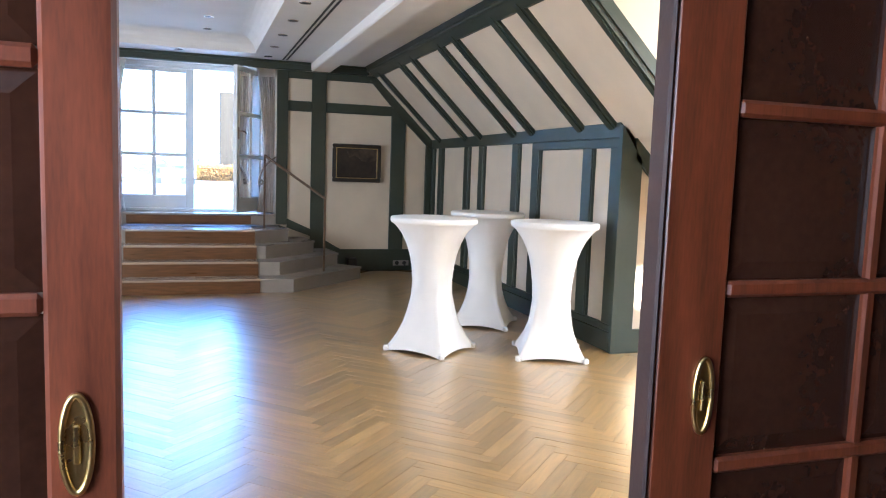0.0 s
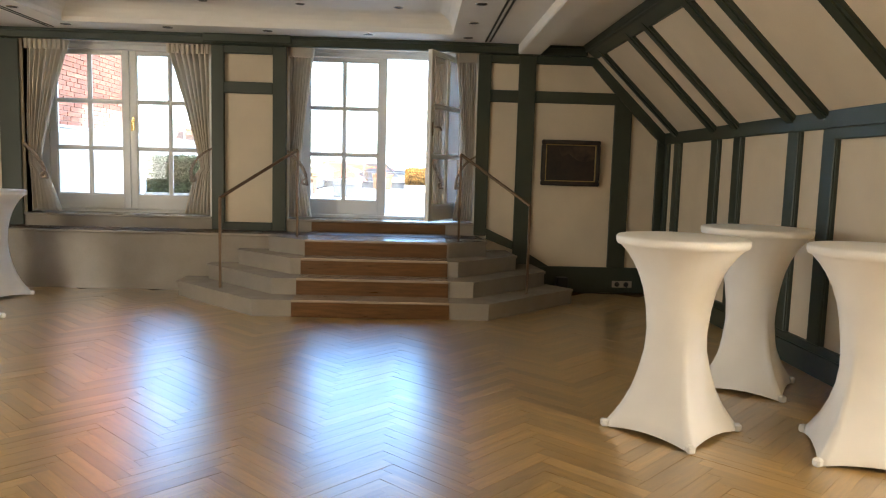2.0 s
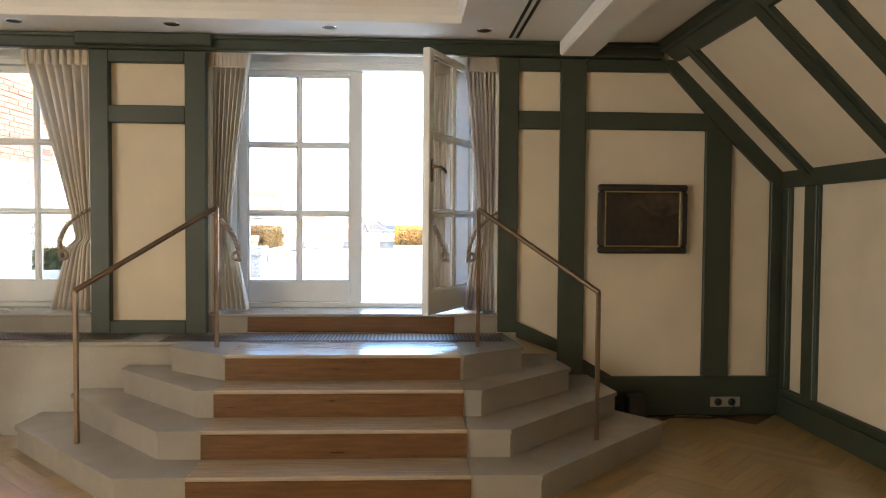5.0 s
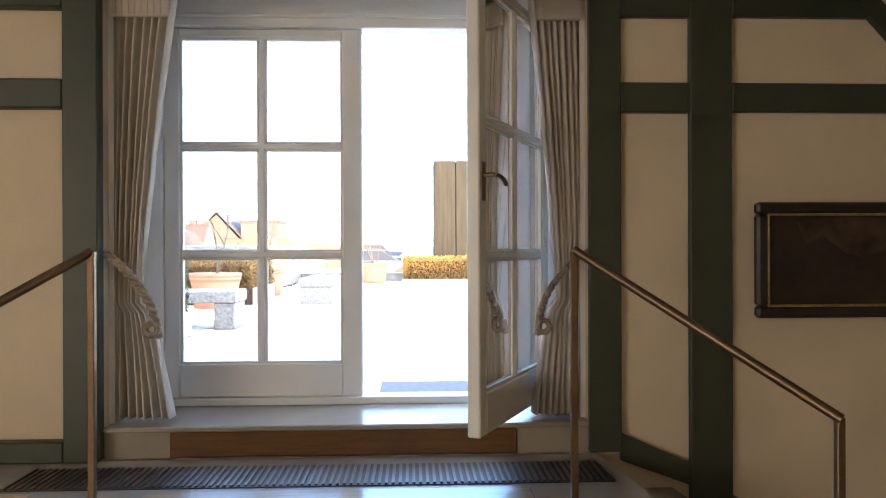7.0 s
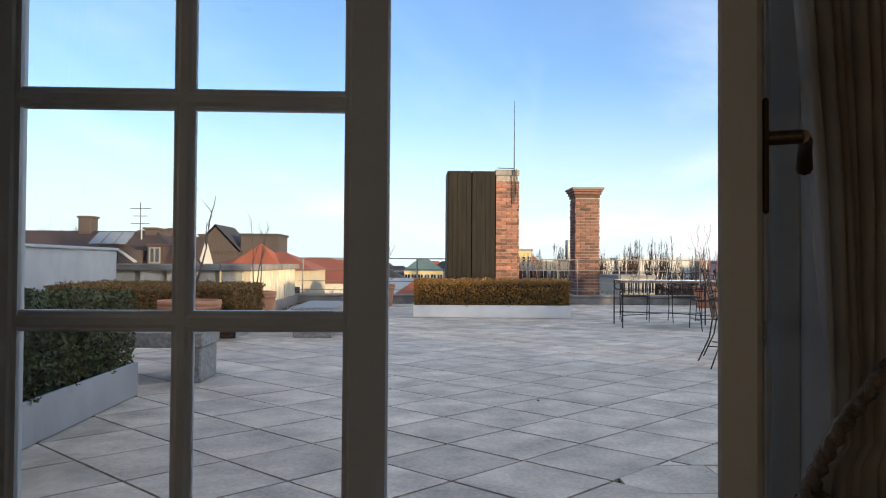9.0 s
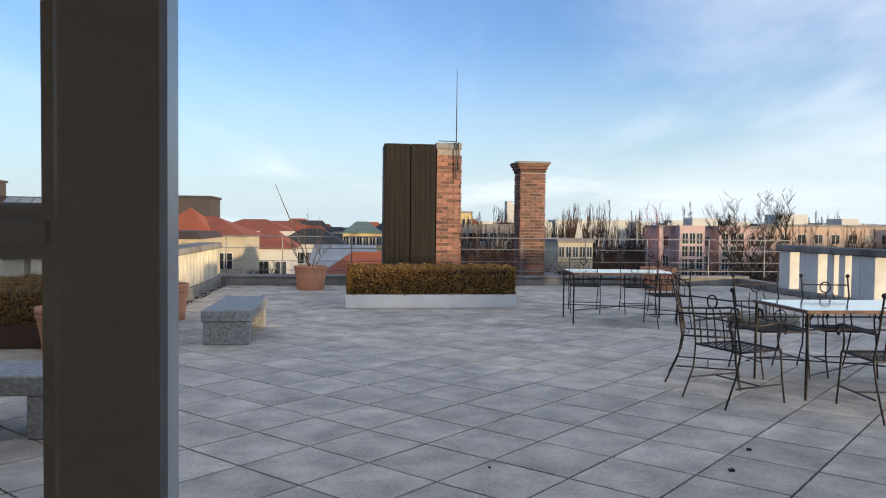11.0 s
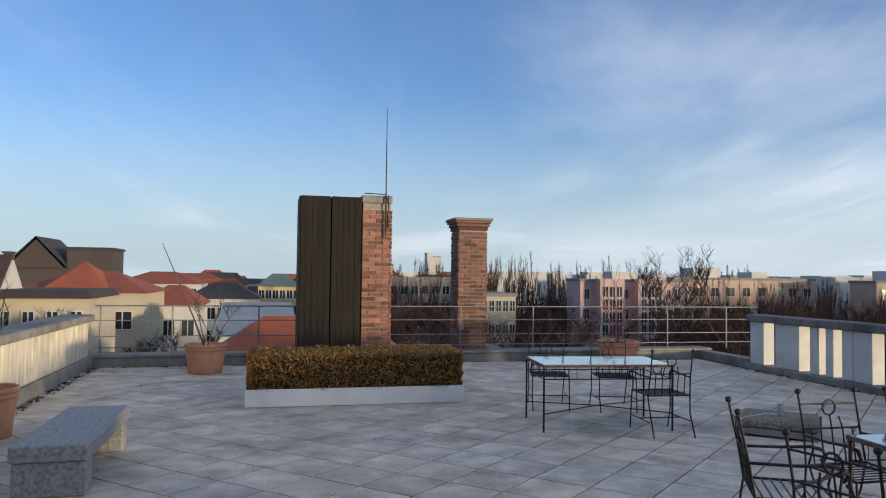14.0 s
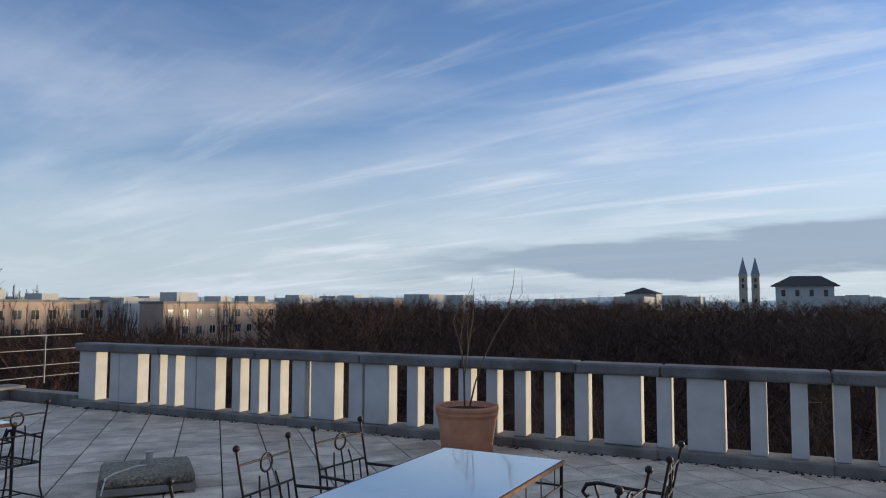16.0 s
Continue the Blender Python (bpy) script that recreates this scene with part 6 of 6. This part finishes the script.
# ---- bare trees ----
def bare_tree(seed, height, spread_, poplar=False, levels=4, thick=0.6, sprays=6, lift=1.0):
    """Vertex and face arrays of one bare tree at the origin."""
    rg = random.Random(seed)
    m = M()

    def limb(p, d, ln, r, lv):
        pts, q, rs = [Vector(p)], Vector(p), [r]
        n = 3 if lv else 2
        for i in range(n):
            d = (d + Vector((rg.uniform(-1, 1), rg.uniform(-1, 1), rg.uniform(-0.3, 0.6))) * (0.14 if poplar else 0.24)).normalized()
            q = q + d * ln / n
            pts.append(q.copy()); rs.append(r * (1 - 0.5 * (i + 1) / n))
        if lv == 0:
            # a bare branch end with a spray of twigs
            a = d.orthogonal().normalized()
            b = d.cross(a)
            m.add([pts[0] + a * r, pts[0] - a * r * 0.5 + b * r * 0.87, pts[0] - a * r * 0.5 - b * r * 0.87, q], [(0, 1, 3), (1, 2, 3), (2, 0, 3)])
            for k in range(sprays):
                s = pts[0].lerp(q, rg.uniform(0.15, 0.95))
                w = (d * 0.9 + Vector((rg.uniform(-1, 1), rg.uniform(-1, 1), rg.uniform(-0.5, 1.1)))).normalized()
                f = w.orthogonal().normalized() * r * 0.42
                m.add([s - f, s + f, s + w * ln * rg.uniform(0.4, 0.85)], [(0, 1, 2)])
            return
        m.tube(pts, rs, 3, smooth=False)
        if lv == levels:
            m.trunk = len(m.v)
        if lv:
            for k in range(4 if lv > 1 else 5):
                i = rg.choice((1, 2, 3, 3))
                a = rg.uniform(0, 6.28)
                up = 1.7 if poplar else 0.55
                side = Vector((math.cos(a), math.sin(a), up * rg.uniform(0.5, 1.2))).normalized()
                limb(pts[i], (d * 0.5 + side).normalized(), ln * rg.uniform(0.42, 0.68) * (0.8 if poplar else 1), rs[i] * thick, lv - 1)
    trunk = height * (0.36 if not poplar else 0.5)
    limb((0, 0, 0), Vector((0, 0, 1)), trunk * 1.3, height * (0.016 if thick < 0.7 else 0.019), levels)
    v = np.array(m.v)
    v[:, 2] = height * (np.maximum(v[:, 2], 0) / v[:, 2].max()) ** lift
    v[:, :2] *= spread_ * height / max(1e-3, np.percentile(np.abs(v[:, :2]), 96 if not poplar else 100))
    return v, m.f, m.trunk


def tree_thing(seed, x, y, height, spread_, label, poplar=False, levels=4, base=GROUND, lift=1.0):
    v, f, n = bare_tree(seed, height, spread_, poplar, levels, 0.97, 15, lift)
    at = v + np.array([x, y, base])
    e = thing("tree", (x, y, base), label, "tree", "bare winter trees")
    low = [q for q in f if max(q) < n]
    high = [tuple(i - n for i in q) for q in f if min(q) >= n]
    for nm, vs, fs in (("trunk", at[:n], low), ("crown", at[n:], high)):
        m = M()
        m.v, m.f, m.s = [tuple(p) for p in vs], fs, [False] * len(fs)
        part(nm, m, BARK, e)


tree_thing(31, 35.3, 73, 22.6, 0.15, "large bare spreading winter tree", levels=5, lift=0.75)
tree_thing(32, 39.0, 76, 23.2, 0.17, "large bare spreading winter tree", levels=5, lift=0.75)
tree_thing(33, -4.2, 35.6, 18.6, 0.085, "bare winter tree close to the terrace", levels=5, lift=0.3)
tree_thing(34, -1.6, 46, 18.8, 0.10, "bare winter tree between the houses", levels=5, lift=0.4)
tree_thing(35, 13.5, 58, 17.0, 0.22, "bare winter tree below the terrace", levels=4, lift=0.6)
tree_thing(36, -20.5, 60, 22.0, 0.18, "bare winter tree behind the roofs", levels=4)


def woods(name, seed, spots, kinds, mat, label):
    rg = random.Random(seed)
    vs, fs, n = [], [], 0
    for x, y, h, k in spots:
        v, f, _ = kinds[k]
        a = rg.uniform(0, 6.28)
        c, s = math.cos(a), math.sin(a)
        sc = h / v[:, 2].max()
        w = np.stack([(v[:, 0] * c - v[:, 1] * s) * sc + x, (v[:, 0] * s + v[:, 1] * c) * sc + y, v[:, 2] * sc + GROUND], 1)
        vs.append(w)
        fs += [tuple(i + n for i in q) for q in f]
        n += len(w)
    m = M()
    m.v, m.f, m.s = np.concatenate(vs).tolist(), fs, [False] * len(fs)
    solid(name, m, mat, label, "trees", "stuff")


kinds = [bare_tree(100 + k, 18, 0.30, False, 3, 0.88) for k in range(5)] + [bare_tree(110 + k, 20, 0.085, True, 3, 0.86, 13) for k in range(3)]
rgw = random.Random(77)
spots = []
while len(spots) < 1050:
    b, d = rgw.uniform(30, 112), 24 + 250 * rgw.random() ** 1.2
    if b < 52 and d > 95:
        continue
    x, y = 2 + d * math.sin(radians(b)), 16 + d * math.cos(radians(b))
    if x < 16:
        continue
    h = 15.6 + min(4.0, d * 0.024) + rgw.uniform(-1.8, 1.0)
    if b > 52:
        h += min(1.0, max(0.0, (d - 40) / 70)) * (4.1 + d * 0.010 - min(4.0, d * 0.024))
    spots.append((x, y, h, rgw.randrange(5)))
woods("woods_east", 1, spots, kinds, WOODS, "dense brown bare woods beyond the balustrade")
spots = []
for _ in range(430):
    b, d = rgw.uniform(7, 44), rgw.uniform(44, 178)
    h = rgw.uniform(13.0, 18.6)
    if d < 108 and (22 < b < 34 or 14.5 < b < 18):
        h = rgw.uniform(7.5, 10.5)
    spots.append((d * math.sin(radians(b)), 14 + d * math.cos(radians(b)), h, rgw.randrange(5)))
for _ in range(230):
    b, d = rgw.uniform(7, 50), rgw.uniform(112, 185)
    spots.append((d * math.sin(radians(b)), 14 + d * math.cos(radians(b)), rgw.uniform(19.0, 23.8) - (2.5 if b > 36 else 0), 5 + rgw.randrange(3)))
for _ in range(40):
    b, d = rgw.uniform(-22, 6), rgw.uniform(70, 180)
    spots.append((d * math.sin(radians(b)), 14 + d * math.cos(radians(b)), rgw.uniform(13, 17.5), rgw.randrange(5)))
for _ in range(170):
    b, d = rgw.uniform(33, 54), rgw.uniform(50, 100)
    spots.append((d * math.sin(radians(b)), 14 + d * math.cos(radians(b)), rgw.uniform(14.5, 17.6) + (1.6 if 39.5 < b < 44 else 0), rgw.randrange(5)))
woods("woods_north", 2, spots, kinds, WOODS, "bare trees and poplars among the town houses")
HAZY_HILLS = material("hazy_far_hills", (0.42, 0.50, 0.60), 1.0, vary=0.05, scale=0.002, fine=0.02, bump=0)
# pale blue emission stands in for the haze in front of the hills
HAZY_HILLS.node_tree.nodes["Principled BSDF"].inputs["Emission Color"].default_value = (0.72, 0.84, 1.0, 1)
HAZY_HILLS.node_tree.nodes["Principled BSDF"].inputs["Emission Strength"].default_value = 0.16
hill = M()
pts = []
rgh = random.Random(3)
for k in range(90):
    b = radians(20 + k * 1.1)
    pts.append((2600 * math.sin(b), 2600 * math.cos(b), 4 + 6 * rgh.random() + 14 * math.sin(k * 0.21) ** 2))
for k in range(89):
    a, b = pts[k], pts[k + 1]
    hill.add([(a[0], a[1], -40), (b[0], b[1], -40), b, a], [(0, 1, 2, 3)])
solid("backdrop", hill, HAZY_HILLS, "hills on the horizon, haze put in as a pale blue glow", "hills")
ante = thing("roof_antenna", (-17.6, 60, 3.5), "television antenna on a roof", "antenna")
part("mast", M().tube([(-17.9, 60, 2.6), (-17.9, 60, 5.6)], 0.03, 5), IRON, ante)
part("bars", M().tube([(-18.6, 60, 5.2), (-17.2, 60, 5.2)], 0.02, 4).tube([(-18.4, 60, 4.7), (-17.4, 60, 4.7)], 0.02, 4).tube([(-18.5, 60, 4.2), (-17.3, 60, 4.2)], 0.02, 4), IRON, ante)


# ---- parquet blocks and terrace slabs ----
def uv_mesh(m, name, mat, uvs):
    me = m.mesh(name, mat)
    lay = me.uv_layers.new(name="UVMap")
    lay.data.foreach_set("uv", uvs)
    return me


PL, PW = 0.56, 0.08


def block(m, mat4, length=PL, width=PW, uvs=None):
    g, d = 0.0007, 0.012
    x0, x1, y0, y1 = g, length - g, g, width - g
    vs = [(x0, y0, -d), (x1, y0, -d), (x1, y1, -d), (x0, y1, -d), (x0, y0, 0), (x1, y0, 0), (x1, y1, 0), (x0, y1, 0)]
    fs = [(0, 1, 5, 4), (1, 2, 6, 5), (2, 3, 7, 6), (3, 0, 4, 7), (4, 5, 6, 7)]
    m.add(vs, fs, m=mat4)
    if uvs is not None:
        for f in fs:
            for i in f:
                uvs += [vs[i][0], vs[i][1]]


near_uv, near_m = [], M()
block(near_m, None, uvs=near_uv)
NEAR_BLOCK = uv_mesh(near_m, "parquet_block", OAK, near_uv)
far_m, far_uv = M(), []
made = 0
h2 = PL / math.sqrt(2)
w2 = PW * math.sqrt(2)
band = PL / math.sqrt(2)
lay = random.Random(5)
for c in range(-16, 16):
    xc = 0.06 + c * band
    for r in range(-6, 110):
        yb = 2.2 + r * w2
        up = c % 2 == 0
        ang = 45 if up else 135
        ox = xc if up else xc + band
        mt4 = pose(ox, yb, 0, 0, 0, ang) @ Matrix.Rotation(radians(lay.uniform(-0.28, 0.28)), 4, "X") @ Matrix.Rotation(radians(lay.uniform(-0.10, 0.10)), 4, "Y")
        cx, cy = xc + band / 2, yb + h2 / 2
        if not (2.75 < cy < 12.0) or cx < -5.7 or cx > (3.45 if cy > 6.85 else 5.1):
            continue
        if cy > 10.4 and -2.0 < cx < 2.2 and cy > 10.4 + 0.9 * max(0, abs(cx - 0.135) - 1.0) + 0.25:
            continue
        if cy > 11.75 and cx < -1:
            continue
        if made < 300 and 5.0 < cy < 8.3 and -1.0 < cx < 1.75:
            ob = part("parquet_block", NEAR_BLOCK, OAK, floor_base)
            ob.matrix_basis = mt4
            made += 1
        else:
            block(far_m, mt4, uvs=far_uv)
tagged(part("parquet_field", uv_mesh(far_m, "parquet_field", OAK, far_uv), OAK, floor_base), kind="stuff")

terrace = solid("terrace_floor", M().box(-4.84, 9.5, 12.9, 28.6, TERR - 0.03, TERR - 0.013), JOINT, "grey concrete terrace slabs laid diagonally, stained and worn", "terrace")
rest = M()
rgs = random.Random(8)
SA, SB, SO = Vector((0.378, 0.344)), Vector((-0.368, 0.356)), Vector((1.227, 19.620))   # the two courses and one joint crossing
lo_, hi_, th = 0.015, 0.985, 0.02


def cut(poly, nx_, ny_, d_):
    """The part of a convex outline where nx*x + ny*y >= d."""
    out = []
    for p, q in zip(poly, poly[1:] + poly[:1]):
        a, b = nx_ * p[0] + ny_ * p[1] - d_, nx_ * q[0] + ny_ * q[1] - d_
        if a >= 0:
            out.append(p)
        if a * b < 0:
            out.append((p[0] + (q[0] - p[0]) * a / (a - b), p[1] + (q[1] - p[1]) * a / (a - b)))
    return out


def slab_outline(poly):
    poly = cut(cut(cut(poly, 1, 0, -4.80), -1, 0, -9.48), 0, -1, -28.57)
    poly = cut(poly, 0, 1, 12.93)
    cx_ = sum(p[0] for p in poly) / max(1, len(poly))
    if cx_ > 1.18:
        poly = cut(poly, 0, 1, 14.284)
    return poly


whole = [SA * u + SB * v for u, v in ((lo_, lo_), (hi_, lo_), (hi_, hi_), (lo_, hi_))]
slab = M().prism([tuple(p) for p in whole], -th, 0).mesh("slab", SLAB)
made = 0
for r in range(-32, 40):
    for k in range(-32, 40):
        o = SO + SA * k + SB * r
        mid = o + (SA + SB) / 2
        if not (-5.0 < mid.x < 9.7 and 12.7 < mid.y < 28.8) or (mid.x < -2.6 and mid.y > 23.5):
            continue
        m4 = pose(o.x, o.y, TERR + rgs.uniform(-0.001, 0.001), rgs.uniform(-0.07, 0.07), rgs.uniform(-0.07, 0.07), 0)
        full = [tuple(o + p) for p in whole]
        poly = slab_outline(full)
        if len(poly) < 3:
            continue
        if poly == full and made < 300 and 13.4 < mid.y < 21.5 and -1.4 < mid.x < 2.9 + 0.2 * (mid.y - 14):
            part("slab", slab, SLAB, terrace).matrix_basis = m4
            made += 1
        else:
            rest.prism([(p[0] - o.x, p[1] - o.y) for p in poly], -th, 0, m4)
# border courses square to the house beside the door
for k in range(17):
    for r in range(3):
        x, y = 1.19 + k * 0.49, 12.94 + r * 0.448
        if x < 9.2:
            rest.box(x, x + 0.482, y, y + 0.44, TERR - th, TERR + rgs.uniform(-0.003, 0.002))
tagged(part("slab_field", rest, SLAB, terrace), kind="stuff")
lit = M()
for _ in range(900):
    side = rgs.random()
    if side < 0.5: x, y = rgs.uniform(9.36, 9.49), rgs.uniform(13, 27.2)
    elif side < 0.75: x, y = rgs.uniform(-2.5, 9.4), rgs.uniform(28.45, 28.57)
    elif side < 0.985: x, y = rgs.uniform(-2.57, -2.42), rgs.uniform(23.4, 28.5)
    else: x, y = rgs.uniform(-1.5, 9.0), rgs.uniform(13.2, 28.3)
    s, a = rgs.uniform(0.006, 0.018), rgs.uniform(0, 360)
    lit.box(-s, s, -s * 0.6, s * 0.6, 0, s * 0.6, 0, pose(x, y, TERR + 0.003, rgs.uniform(-20, 20), 0, a))
solid("litter", lit, SOIL, "small dead leaves and gravel along the kerbs", "debris", "stuff")
